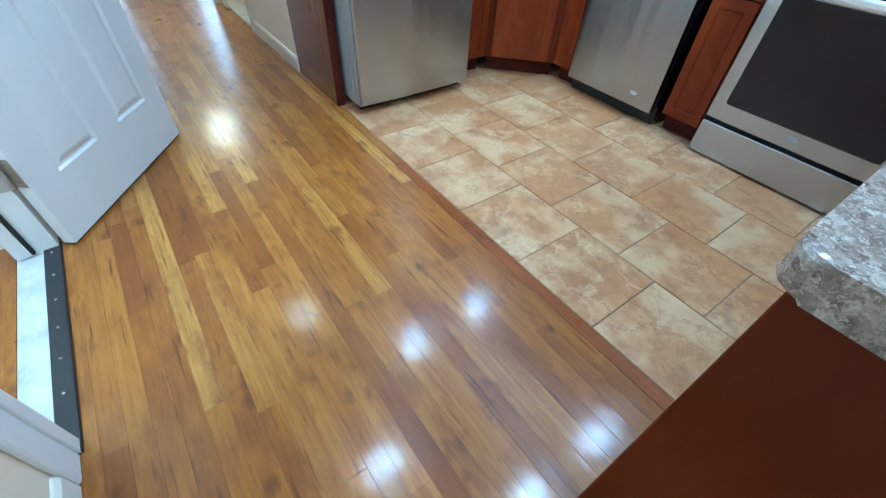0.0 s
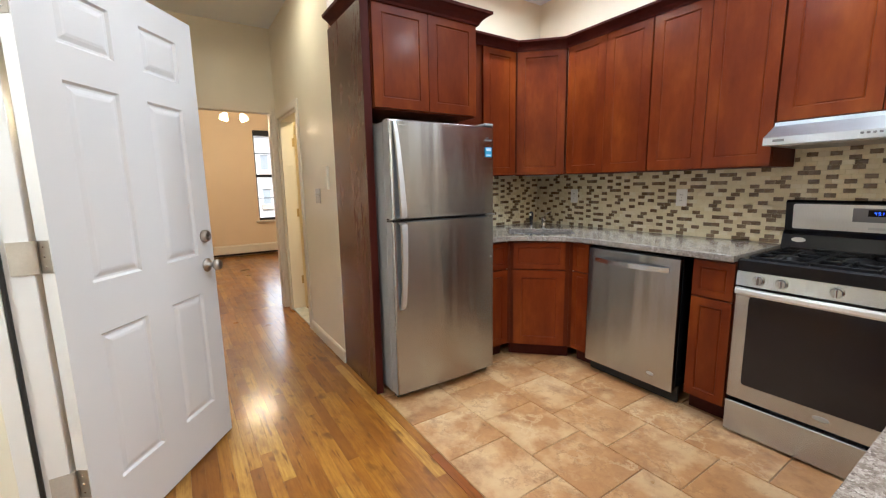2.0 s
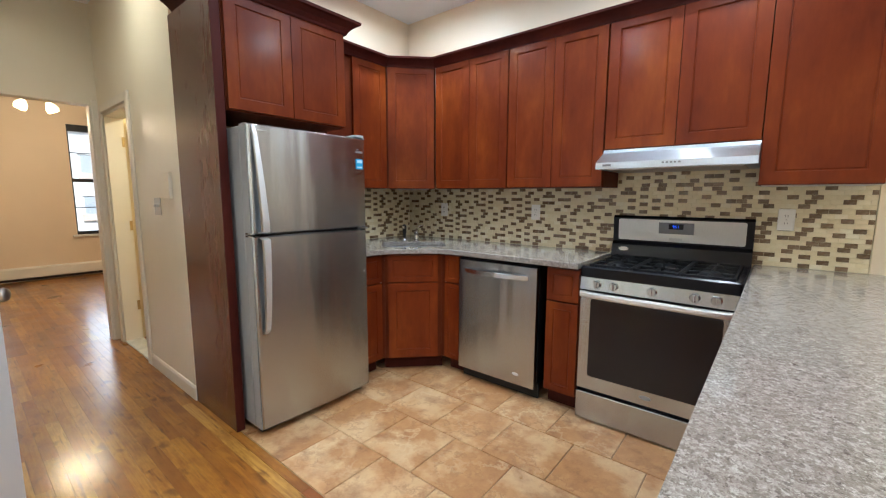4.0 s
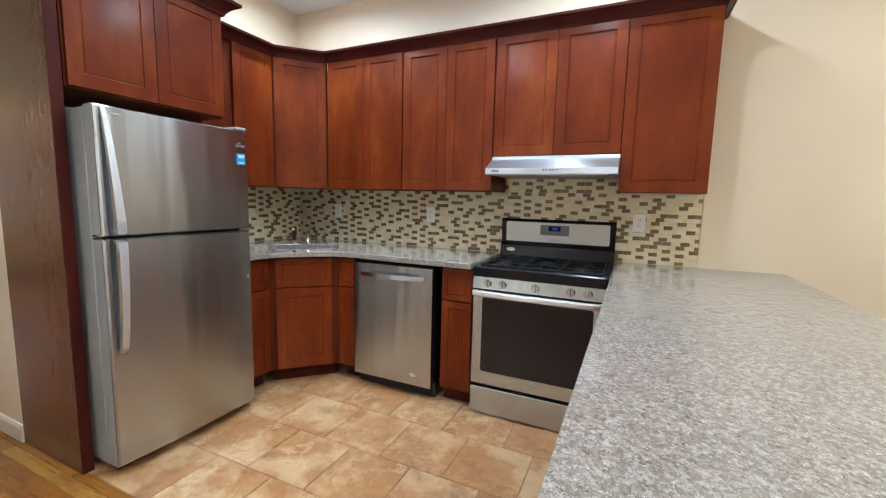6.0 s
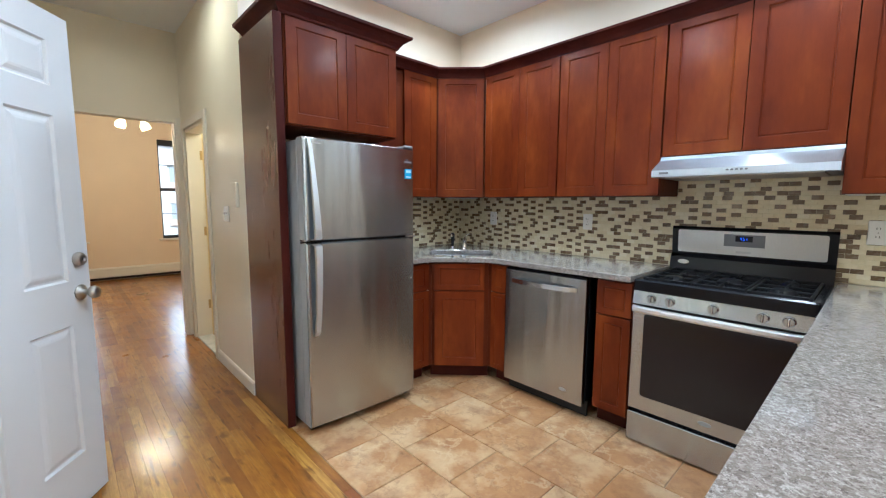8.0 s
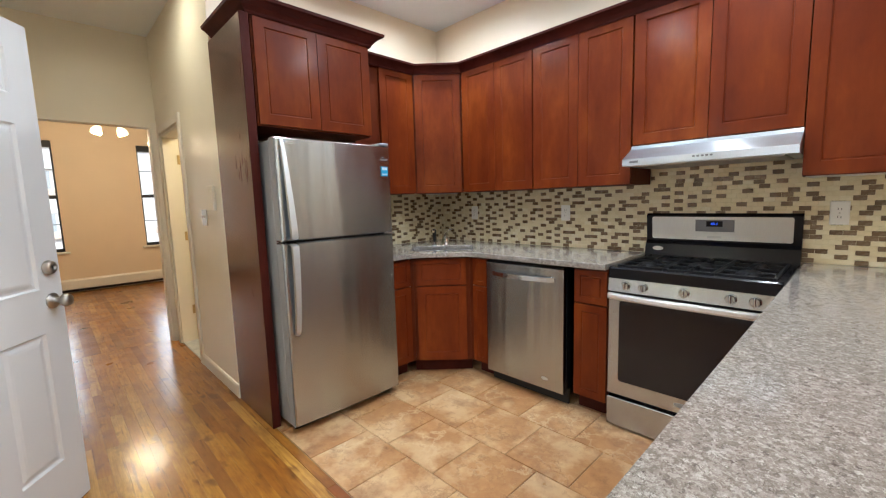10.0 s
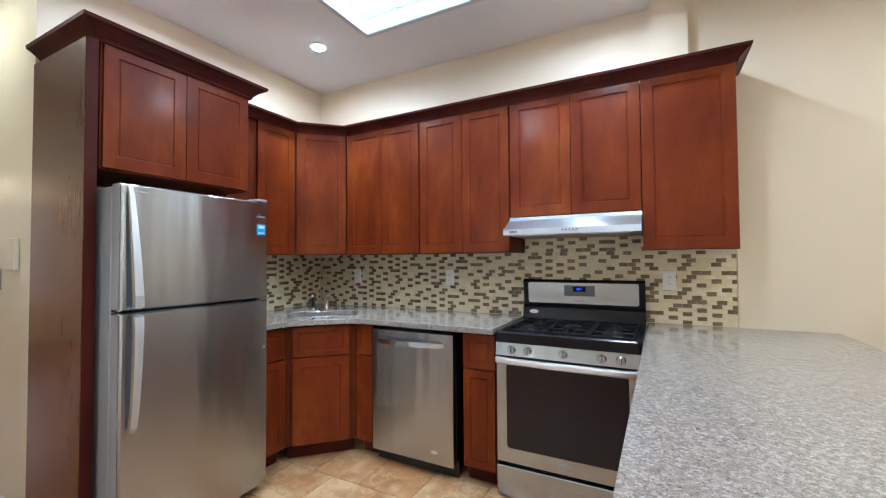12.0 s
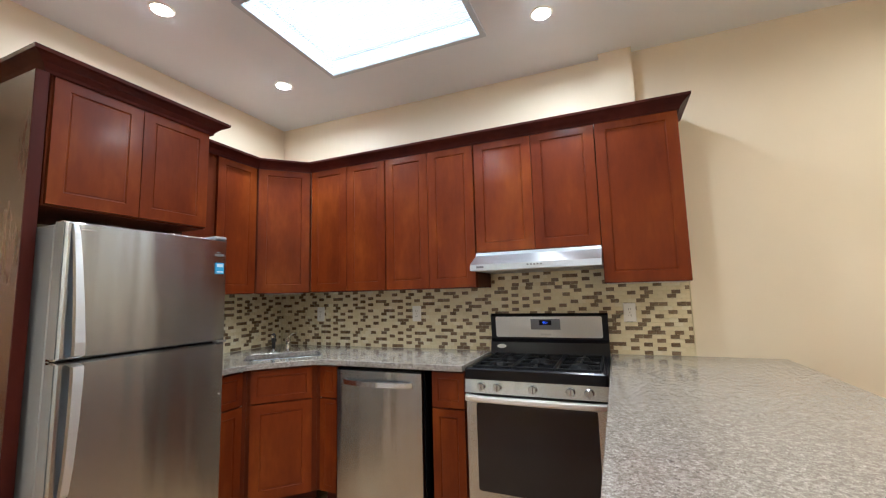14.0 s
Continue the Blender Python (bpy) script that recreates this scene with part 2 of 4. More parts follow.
    c = a.mix(a.mix(1.0, dark, a.ramp(cloud, ((0.46, (0, 0, 0)), (0.56, (1, 1, 1)))), "MULTIPLY"), c, (0.20, 0.088, 0.036))
    a.color(c)
    a.rough(a.scalar(cloud, 0.26, 0.44, 0.3, 0.7))
    a.bump(a.noise(v, 14, 7, 0.65, w=w), 0.35, 0.004)
    return a.m


def oak(name, per_island=False, tint=1.0):
    a = Mat(name, (0.36, 0.15, 0.03), 0.17)
    r = a.island() if per_island else a.rnd()
    w = a.scalar(r, 0, 80)
    warp = a.noise(a.coords((3.0, 1.1, 3.0)), 2.2, 3, 0.5, w=w)
    grain = a.noise(a.coords((26, 1.0, 26)), 3.2, 7, 0.65, w=a.scalar(warp, 0, 2.5))
    blot = a.noise(a.coords((4.0, 1.5, 4.0)), 2.2, 5, 0.6, w=w)
    knot = a.noise(a.coords((9.0, 5.0, 9.0)), 1.5, 2, 0.5, w=a.scalar(r, 100, 180))
    crack = a.noise(a.coords((40.0, 3.0, 40.0)), 1.4, 3, 0.5, w=a.scalar(r, 200, 280))
    tones = ((0.0, (0.23, 0.086, 0.013)), (0.2, (0.32, 0.132, 0.019)), (0.5, (0.37, 0.163, 0.023)), (0.8, (0.41, 0.192, 0.031)), (0.93, (0.51, 0.285, 0.062)), (1.0, (0.18, 0.064, 0.011)))
    tone = a.ramp(r, [(p, (q[0] * tint * 0.93, q[1] * tint * tint * 0.91, q[2] * tint * 0.85)) for p, q in tones])
    c = a.mix(a.scalar(grain, 0, 0.65, 0.42, 0.70), tone, (0.16, 0.048, 0.008))
    c = a.mix(a.scalar(blot, 0, 0.75, 0.46, 0.66), c, (0.15, 0.046, 0.009))
    c = a.mix(a.scalar(crack, 0, 0.8, 0.61, 0.70), c, (0.09, 0.028, 0.007))
    c = a.mix(a.scalar(knot, 0, 0.7, 0.60, 0.72), c, (0.085, 0.026, 0.007))
    a.color(c)
    a.rough(a.scalar(a.noise(a.coords(), 4, 4), 0.26, 0.42, 0.3, 0.7))
    a.bump(a.noise(a.coords((2.5, 1.0, 2.5)), 9, 4), 0.34, 0.004)
    a.b.inputs["Coat Weight"].default_value = 0.4
    a.b.inputs["Coat Roughness"].default_value = 0.15
    a.t.links.new(a.b.inputs["Normal"].links[0].from_socket, a.b.inputs["Coat Normal"])
    a.b.inputs["Specular IOR Level"].default_value = 0.2
    return a.m


def mosaic(name, per_island, stops):
    a = Mat(name, (0.5, 0.42, 0.25), 0.22)
    r = a.island() if per_island else a.rnd()
    c = a.ramp(r, stops, True)
    cloud = a.noise(a.coords(), 30, 3)
    a.color(a.mix(a.scalar(cloud, 0, 0.10, 0.4, 0.7), c, (0.3, 0.24, 0.14)))
    a.rough(a.scalar(cloud, 0.18, 0.34, 0.3, 0.7))
    return a.m


PALE = ((0.0, (0.76, 0.675, 0.455)), (0.25, (0.79, 0.71, 0.50)), (0.5, (0.74, 0.65, 0.43)), (0.72, (0.81, 0.745, 0.56)), (0.88, (0.77, 0.685, 0.47)))
BROWN = ((0.0, (0.170, 0.112, 0.060)), (0.4, (0.205, 0.138, 0.080)), (0.75, (0.145, 0.094, 0.050)))
M_GRANITE = granite()
M_TILE = floor_tile()
M_OAK = oak("varnished_oak_strip")
M_OAK_BORDER = oak("dark_oak_border", False, 0.68)
M_OAK_ISLAND = oak("varnished_oak_boards", True)
M_MOSAIC = (mosaic("pale_mosaic_brick", False, PALE), mosaic("brown_mosaic_brick", False, BROWN))
M_MOSAIC_ISLAND = (mosaic("pale_mosaic_bricks", True, PALE), mosaic("brown_mosaic_bricks", True, BROWN))


def marble():
    a = Mat("pale_marble_saddle", (0.55, 0.57, 0.58), 0.3)
    v = a.coords()
    a.color(a.ramp(a.noise(v, 9, 8, 0.65), ((0.35, (0.42, 0.45, 0.47)), (0.6, (0.62, 0.63, 0.63)))))
    return a.m


M_SKYFRAME = paint("pale_grey_metal_frame", (0.60, 0.67, 0.74), 0.35, 0.04, 0.0)
M_MARBLE = marble()


def glass(name, color, alpha):
    a = Mat(name, color, 0.03)
    tr = a.node("ShaderNodeBsdfTransparent")
    gl = a.node("ShaderNodeBsdfGlossy", Roughness=0.03)
    mx = a.node("ShaderNodeMixShader")
    mx.inputs["Fac"].default_value = alpha
    a.t.links.new(tr.outputs[0], mx.inputs[1])
    a.t.links.new(gl.outputs[0], mx.inputs[2])
    a.t.links.new(mx.outputs[0], a.t.nodes["Material Output"].inputs["Surface"])
    return a.m


M_PANE = glass("clear_window_glass", (1, 1, 1), 0.06)


def ribbed():
    a = Mat("ribbed_translucent_skylight_sheet", (0.95, 0.97, 1.0), 0.4)
    tr = a.node("ShaderNodeBsdfTransparent")
    tl = a.node("ShaderNodeBsdfTranslucent")
    tl.inputs["Color"].default_value = (0.93, 0.96, 1.0, 1)
    wave = a.node("ShaderNodeTexWave", Vector=a.coords(), Scale=16.0)
    a.t.links.new(a.ramp(wave.outputs["Color"], ((0.35, (0.235, 0.235, 0.235)), (0.65, (0.33, 0.33, 0.33)))), tr.inputs["Color"])
    mx = a.node("ShaderNodeMixShader")
    mx.inputs["Fac"].default_value = 0.10
    a.t.links.new(tr.outputs[0], mx.inputs[1])
    a.t.links.new(tl.outputs[0], mx.inputs[2])
    a.t.links.new(mx.outputs[0], a.t.nodes["Material Output"].inputs["Surface"])
    return a.m


M_RIBBED = ribbed()


def milky():
    a = Mat("milky_dome_plastic", (0.95, 0.97, 1.0), 0.4)
    tl = a.node("ShaderNodeBsdfTranslucent")
    tl.inputs["Color"].default_value = (0.97, 0.98, 1.0, 1)
    a.t.links.new(tl.outputs[0], a.t.nodes["Material Output"].inputs["Surface"])
    return a.m


M_DOME = milky()

# ---- mesh helpers ----


def mesh_object(name, bm, material, smooth=False):
    bmesh.ops.recalc_face_normals(bm, faces=bm.faces)
    me = bpy.data.meshes.new(name)
    bm.to_mesh(me)
    bm.free()
    me.materials.append(material)
    if smooth:
        for p in me.polygons:
            p.use_smooth = True
    return new(name, me)


def part(name, bm, material, parent, label="", smooth=False, kind=""):
    ob = mesh_object(name, bm, material, smooth)
    ob.parent = parent
    return tagged(ob, label, kind=kind)


def thing(name, label, category, base=(0, 0, 0), rz=0.0, group="", kind=""):
    ob = new(name)
    ob.empty_display_size = 0.1
    ob.matrix_world = pose(*base, 0, 0, rz)
    return tagged(ob, label, category, group, kind)


def structure(name, bm, material, label="", category=""):
    return tagged(mesh_object(name, bm, material), label, category or name.split("_")[0], kind="structure")


def box(x0, y0, z0, x1, y1, z1, bevel=0.0, bm=None, seg=1):
    own = bmesh.new()
    bmesh.ops.create_cube(own, size=1.0)
    for v in own.verts:
        v.co = Vector((x0 + (v.co.x + 0.5) * (x1 - x0), y0 + (v.co.y + 0.5) * (y1 - y0), z0 + (v.co.z + 0.5) * (z1 - z0)))
    if bevel > 0:
        bmesh.ops.bevel(own, geom=list(own.edges), offset=bevel, segments=seg, affect="EDGES", profile=0.5)
    if bm is None:
        return own
    me = bpy.data.meshes.new("tmp")
    own.to_mesh(me)
    own.free()
    bm.from_mesh(me)
    bpy.data.meshes.remove(me)
    return bm


def rings(loops, close_last=True, close_first=True):
    """Skins a list of closed loops of equal length."""
    bm = bmesh.new()
    made = [[bm.verts.new(p) for p in loop] for loop in loops]
    for a, b in zip(made, made[1:]):
        n = len(a)
        for i in range(n):
            bm.faces.new((a[i], a[(i + 1) % n], b[(i + 1) % n], b[i]))
    if close_first:
        bm.faces.new(made[0][::-1])
    if close_last:
        bm.faces.new(made[-1])
    return bm


def tube(points, radius, n=10, squash=1.0):
    """A round bar along a line of points."""
    pts = [Vector(p) for p in points]
    loops = []
    for i, p in enumerate(pts):
        d = (pts[min(i + 1, len(pts) - 1)] - pts[max(i - 1, 0)]).normalized()
        up = Vector((0, 0, 1)) if abs(d.z) < 0.9 else Vector((1, 0, 0))
        s = d.cross(up).normalized()
        u = s.cross(d)
        loops.append([p + s * (radius * math.cos(2 * math.pi * k / n)) + u * (radius * squash * math.sin(2 * math.pi * k / n)) for k in range(n)])
    return rings(loops)


def lathe(profile, n=20, axis="z", center=(0, 0, 0)):
    """Turns (radius, height) pairs round an axis through center."""
    loops = []
    for r, h in profile:
        loop = []
        for k in range(n):
            a, b = r * math.cos(2 * math.pi * k / n), r * math.sin(2 * math.pi * k / n)
            p = {"z": (a, b, h), "y": (a, -h, b), "x": (h, a, b)}[axis]
            loop.append(Vector(center) + Vector(p))
        loops.append(loop)
    return rings(loops)


def prism(outline, z0, z1, bevel=0.0):
    """An upright prism over an outline of (x, y) pairs."""
    bm = rings([[(x, y, z0) for x, y in outline], [(x, y, z1) for x, y in outline]])
    if bevel > 0:
        flat = [e for e in bm.edges if abs(e.verts[0].co.z - e.verts[1].co.z) < 1e-6]
        bmesh.ops.bevel(bm, geom=flat, offset=bevel, segments=3, affect="EDGES", profile=0.5)
    return bm


def along(profile, path):
    """Sweeps a profile of (out, up) pairs along an open line of (x, y) pairs with mitred corners, out being to the right of the way."""
    loops = []
    for i, (x, y) in enumerate(path):
        p = Vector((x, y))
        before = (p - Vector(path[i - 1])).normalized() if i else None
        after = (Vector(path[i + 1]) - p).normalized() if i + 1 < len(path) else None
        before, after = before or after, after or before
        na, nb = Vector((before.y, -before.x)), Vector((after.y, -after.x))
        m = (na + nb).normalized()
        m = m / max(0.3, m.dot(na))
        loops.append([(x + m.x * o, y + m.y * o, u) for o, u in profile])
    return rings(loops)


def panelled(w, h, t, xs, zs, cells, profile, y=0.0):
    """A slab in local x and z with its face at y, and sunk or raised panels in some cells of the grid."""
    bm = bmesh.new()
    xs, zs = [0.0, *xs, w], [0.0, *zs, h]
    for i in range(len(xs) - 1):
        for k in range(len(zs) - 1):
            x0, x1, z0, z1 = xs[i], xs[i + 1], zs[k], zs[k + 1]
            ring = [bm.verts.new((a, y, b)) for a, b in ((x0, z0), (x1, z0), (x1, z1), (x0, z1))]
            if (i, k) in cells:
                for inset, depth in profile:
                    nxt = [bm.verts.new((a, y + depth, b)) for a, b in ((x0 + inset, z0 + inset), (x1 - inset, z0 + inset), (x1 - inset, z1 - inset), (x0 + inset, z1 - inset))]
                    for j in range(4):
                        bm.faces.new((ring[j], ring[(j + 1) % 4], nxt[(j + 1) % 4], nxt[j]))
                    ring = nxt
            bm.faces.new(ring)
    back = [bm.verts.new((a, y + t, b)) for a, b in ((0, 0), (w, 0), (w, h), (0, h))]
    front = [bm.verts.new((a, y, b)) for a, b in ((0, 0), (w, 0), (w, h), (0, h))]
    bm.faces.new(back[::-1])
    for j in range(4):
        bm.faces.new((front[j], front[(j + 1) % 4], back[(j + 1) % 4], back[j]))
    bmesh.ops.remove_doubles(bm, verts=bm.verts, dist=1e-5)
    return bm


def shift(bm, x=0.0, y=0.0, z=0.0):
    bmesh.ops.translate(bm, verts=bm.verts, vec=(x, y, z))
    return bm


def join(bm, other):
    me = bpy.data.meshes.new("tmp")
    other.to_mesh(me)
    other.free()
    bm.from_mesh(me)
    bpy.data.meshes.remove(me)
    return bm

# ---- setting ----
WEST, EAST, NORTH, SOUTH = -1.40, 1.93, 0.53, -5.2
BORDER = -0.02


def boxes(*list_of_boxes):
    bm = bmesh.new()
    for b in list_of_boxes:
        box(*b, bm=bm)
    return bm


structure("floor", boxes((-3.3, SOUTH - 0.15, -0.16, 2.1, 6.8, -0.022)), M_SUBFLOOR, "dark wooden subfloor under the floor boards")
structure("wall_east", boxes((EAST, SOUTH, 0, EAST + 0.15, NORTH, 3.0)), M_CREAM, "cream painted kitchen wall")
structure("wall_kitchen_north", boxes((0.0, NORTH, 0, EAST + 0.15, NORTH + 0.12, 3.0), (-0.034, NORTH, 0, 0.0, NORTH + 0.0015, 3.0)), M_CREAM, "cream painted wall behind the fridge")
# Assumed wall out of view, closes the room for bounced light and reflections.
structure("wall_south", boxes((WEST - 0.10, SOUTH - 0.15, 0, EAST + 0.15, SOUTH, 3.0)), M_CREAM, "unseen cream wall added to close the room")
structure("wall_west", boxes((WEST - 0.10, SOUTH, 0, WEST, -1.40, 3.0), (WEST - 0.10, -0.50, 0, WEST, 2.33, 3.0), (WEST - 0.10, -1.40, 2.06, WEST, -0.50, 3.0)), M_CREAM, "cream painted wall with the entrance opening")
structure("wall_hall", boxes((-0.035, NORTH + 0.002, 0, 0.095, 1.47, 3.0), (-0.035, 1.47, 1.99, 0.095, 2.19, 3.0), (-0.035, 2.19, 0, 0.095, 2.33, 3.0)), M_HALL, "glossy cream painted hallway wall")
structure("wall_living_opening", boxes((-2.6, 2.33, 0, -1.28, 2.45, 3.0), (-0.07, 2.33, 0, 1.75, 2.45, 3.0), (-1.28, 2.33, 2.065, -0.07, 2.45, 3.0)), M_HALL, "cream painted wall with an opening to the living room")
structure("wall_closet", boxes((0.095, 2.20, 0, 1.75, 2.328, 2.9), (1.6, 0.66, 0, 1.75, 2.2, 2.9)), M_YELLOW, "warm painted wall of a small side room")
structure("wall_living_west", boxes((-2.75, 2.33, 0, -2.6, 6.5, 3.0)), M_PEACH, "peach painted living room wall")
structure("wall_living_east", boxes((1.75, 2.33, 0, 1.9, 6.5, 3.0)), M_PEACH, "peach painted living room wall")
WIN = ((-1.55, -0.69), (0.38, 1.24))
WZ0, WZ1 = 0.67, 2.42
structure("wall_living_north", boxes((-2.75, 6.5, 0, WIN[0][0], 6.75, 3.0), (WIN[0][1], 6.5, 0, WIN[1][0], 6.75, 3.0), (WIN[1][1], 6.5, 0, 1.9, 6.75, 3.0),
          *[(a, 6.5, 0, b, 6.75, WZ0) for a, b in WIN], *[(a, 6.5, WZ1, b, 6.75, 3.0) for a, b in WIN]), M_PEACH, "peach painted living room wall with two windows")
SKY = (0.535, -1.585, 1.33, -0.495)
structure("ceiling", boxes((WEST - 0.15, SOUTH - 0.15, CEIL, SKY[0], 2.45, CEIL + 0.12), (SKY[2], SOUTH - 0.15, CEIL, EAST + 0.15, 2.45, CEIL + 0.12),
          (SKY[0], SOUTH - 0.15, CEIL, SKY[2], SKY[1], CEIL + 0.12), (SKY[0], SKY[3], CEIL, SKY[2], 2.45, CEIL + 0.12)), M_CEIL, "off-white painted ceiling", "ceiling")
structure("ceiling_living", boxes((-2.75, 2.45, CEIL, 1.9, 6.75, CEIL + 0.12)), M_CEIL, "off-white painted ceiling", "ceiling")
structure("pipe_chase", boxes((EAST - 0.07, -2.415, 2.30, EAST, -2.215, CEIL)), M_CREAM, "cream painted boxed pipe chase above the cabinets", "wall")

# entrance: corridor outside
structure("wall_corridor_north", boxes((-3.2, -0.42, -0.05, WEST - 0.10, -0.3, 2.7)), M_CORRIDOR, "pale corridor wall")
structure("wall_corridor_west", boxes((-3.3, -2.9, -0.05, -3.2, -0.3, 2.7)), M_CORRIDOR, "pale corridor wall")
structure("wall_corridor_south", boxes((-3.2, -2.9, -0.05, WEST - 0.10, -2.8, 2.7)), M_CORRIDOR, "pale corridor wall")
structure("ceiling_corridor", boxes((-3.3, -2.9, 2.6, WEST - 0.10, -0.3, 2.7)), M_CEIL, "white corridor ceiling", "ceiling")
structure("baseboard_corridor", boxes((-3.2, -0.435, -0.015, WEST - 0.10, -0.42, 0.085)), M_WHITE, "white painted baseboard", "baseboard")
thr = thing("door_threshold", "pale marble saddle with a dark metal strip", "threshold", (-1.47, -0.95, -0.02), kind="structure")
part("saddle", box(-0.035, -0.447, 0.0, 0.045, 0.447, 0.022, 0.003), M_MARBLE, thr, "pale marble saddle")
part("metal_strip", box(0.045, -0.447, 0.0, 0.097, 0.447, 0.034, 0.006, seg=2), M_STRIP, thr, "dark metal strip")
for k in range(7):
    part("screw", lathe(((0.0045, 0.033), (0.004, 0.036), (0.001, 0.0365)), 8, "z", (0.071, -0.38 + k * 0.127, 0)), M_NICKEL, thr)

# entrance jamb and casing
jamb = thing("door_frame", "white painted entrance door frame with dark weather seal", "door frame", (WEST, -0.95, 0), kind="structure")
for side, y0, y1 in (("near", -0.447, -0.41), ("far", 0.41, 0.447)):
    part("jamb", box(-0.098, y0, 0.002, 0.024, y1, 2.055, 0.002), M_DOOR, jamb)
    ys = (y1, y1 + 0.012) if side == "near" else (y0 - 0.012, y0)
    part("stop", box(-0.098, ys[0], 0.016, -0.053, ys[1], 2.03, 0.002), M_DOOR, jamb)
    part("weather_seal", box(-0.053, ys[0] - 0.002, 0.016, -0.041, ys[1] + 0.002, 2.03, 0.003), M_RUBBER, jamb, "black rubber seal")
part("jamb", box(-0.098, -0.41, 2.03, 0.012, 0.41, 2.058, 0.002), M_DOOR, jamb)
for y0, y1, z1 in ((-0.525, -0.447, 2.13), (0.447, 0.525, 2.13)):
    part("casing", box(0.0, y0, 0.0, 0.018, y1, z1, 0.005), M_DOOR, jamb)
part("casing", box(0.0, -0.447, 2.058, 0.0175, 0.447, 2.13, 0.005), M_DOOR, jamb)

# baseboards
BB = ((0, 0), (0.013, 0), (0.013, 0.075), (0.006, 0.09), (0, 0.092))


def baseboard(name, path):
    return structure(name, along([(o, u + 0.001) for o, u in BB], path), M_WHITE, "white painted baseboard", "baseboard")


baseboard("baseboard_hall", ((-0.035, 1.40), (-0.035, 0.535)))
baseboard("baseboard_east", ((EAST, -3.05), (EAST, SOUTH)))
baseboard("baseboard_west", ((WEST, SOUTH), (WEST, -1.48)))
baseboard("baseboard_west_hall", ((WEST, -0.42), (WEST, 2.33)))

# side door in the hallway
side = thing("side_door_frame", "white painted frame of a narrow side door", "door frame", (-0.035, 1.83, 0), kind="structure")
part("casing", box(-0.018, -0.425, 0, 0.0, -0.36, 2.055, 0.005), M_WHITE, side)
part("casing", box(-0.018, 0.36, 0, 0.0, 0.425, 2.055, 0.005), M_WHITE, side)
part("casing", box(-0.0175, -0.36, 1.99, 0.0, 0.36, 2.055, 0.005), M_WHITE, side)
part("jamb", box(0.0, 0.335, 0, 0.13, 0.36, 1.985, 0.002), M_WHITE, side)
part("jamb", box(0.0, -0.36, 0, 0.13, -0.335, 1.985, 0.002), M_WHITE, side)
part("jamb", box(0.0, -0.335, 1.96, 0.13, 0.335, 1.986, 0.002), M_WHITE, side)
part("sill", box(0.0, -0.335, 0.0, 0.13, 0.335, 0.014, 0.003), M_MARBLE, side, "pale stone sill")
for z in (0.28, 1.0, 1.72):
    part("hinge", box(0.108, 0.331, z, 0.129, 0.336, z + 0.085, 0.001), M_BRASS, side, "brass hinge")
sd = thing("side_door", "cream painted narrow door standing open", "door", (0.145, 2.15, 0.012), 3)
part("leaf", panelled(0.66, 1.94, 0.035, (0.11, 0.55), (0.2, 0.9, 1.02, 1.8), {(1, 1), (1, 3)}, ((0.012, 0.008), (0.03, 0.008), (0.05, 0.003))), M_YELLOW, sd)
part("knob", lathe(((0.012, 0.0), (0.012, 0.03), (0.028, 0.045), (0.028, 0.06), (0.012, 0.07), (0.001, 0.071)), 14, "y", (0.6, 0.0, 0.95)), M_BRASS, sd, "brass knob", True)
lo = thing("living_opening_frame", "white painted casing of the living room opening", "door frame", (-0.69, 2.33, 0), kind="structure")
part("casing", box(0.612, -0.016, 0, 0.654, 0.0, 2.11, 0.004), M_WHITE, lo)
part("casing", box(-0.66, -0.016, 0, -0.59, 0.0, 2.11, 0.005), M_WHITE, lo)
part("jamb", box(0.597, 0.0, 0, 0.619, 0.12, 2.062, 0.002), M_WHITE, lo)
part("jamb", box(-0.589, 0.0, 0, -0.567, 0.12, 2.062, 0.002), M_WHITE, lo)


# living room windows
def window(name, x0, x1):
    w, h = x1 - x0, WZ1 - WZ0
    ob = thing(name, "tall sash window with dark frame and white sill", "window", (x0, 6.5, WZ0), kind="structure")
    dark = M_STRIP
    part("window_frame", boxes((0, 0.05, 0, 0.022, 0.13, h), (w - 0.022, 0.05, 0, w, 0.13, h), (0.022, 0.05, h - 0.10, w - 0.022, 0.13, h), (0.022, 0.05, 0, w - 0.022, 0.13, 0.05)), dark, ob, "dark metal frame")
    part("meeting_rail", box(0.022, 0.06, h / 2 - 0.028, w - 0.022, 0.11, h / 2 + 0.028, 0.003), dark, ob, "dark meeting rail")
    part("glazing_bar", box(0.022, 0.085, h * 0.25 - 0.007, w - 0.022, 0.099, h * 0.25 + 0.007), dark, ob)
    part("glazing_bar", box(0.022, 0.085, h * 0.75 - 0.007, w - 0.022, 0.099, h * 0.75 + 0.007), dark, ob)
    for z0, z1 in ((0.05, h / 2 - 0.03), (h / 2 + 0.03, h - 0.10)):
        p = part("pane", box(0.022, 0.09, z0, w - 0.022, 0.094, z1), M_PANE, ob, "clear glass pane")
        p.visible_shadow = False
    part("window_sill", box(-0.06, -0.05, -0.035, w + 0.06, 0.05, -0.002, 0.006), M_WHITE, ob, "white painted sill")
    return ob


window("window_1", *WIN[0])
window("window_2", *WIN[1])

# baseboard heater of the living room
heater = thing("baseboard_heater", "long cream metal baseboard heater along the wall", "heater", (-0.4, 6.5, 0.02))
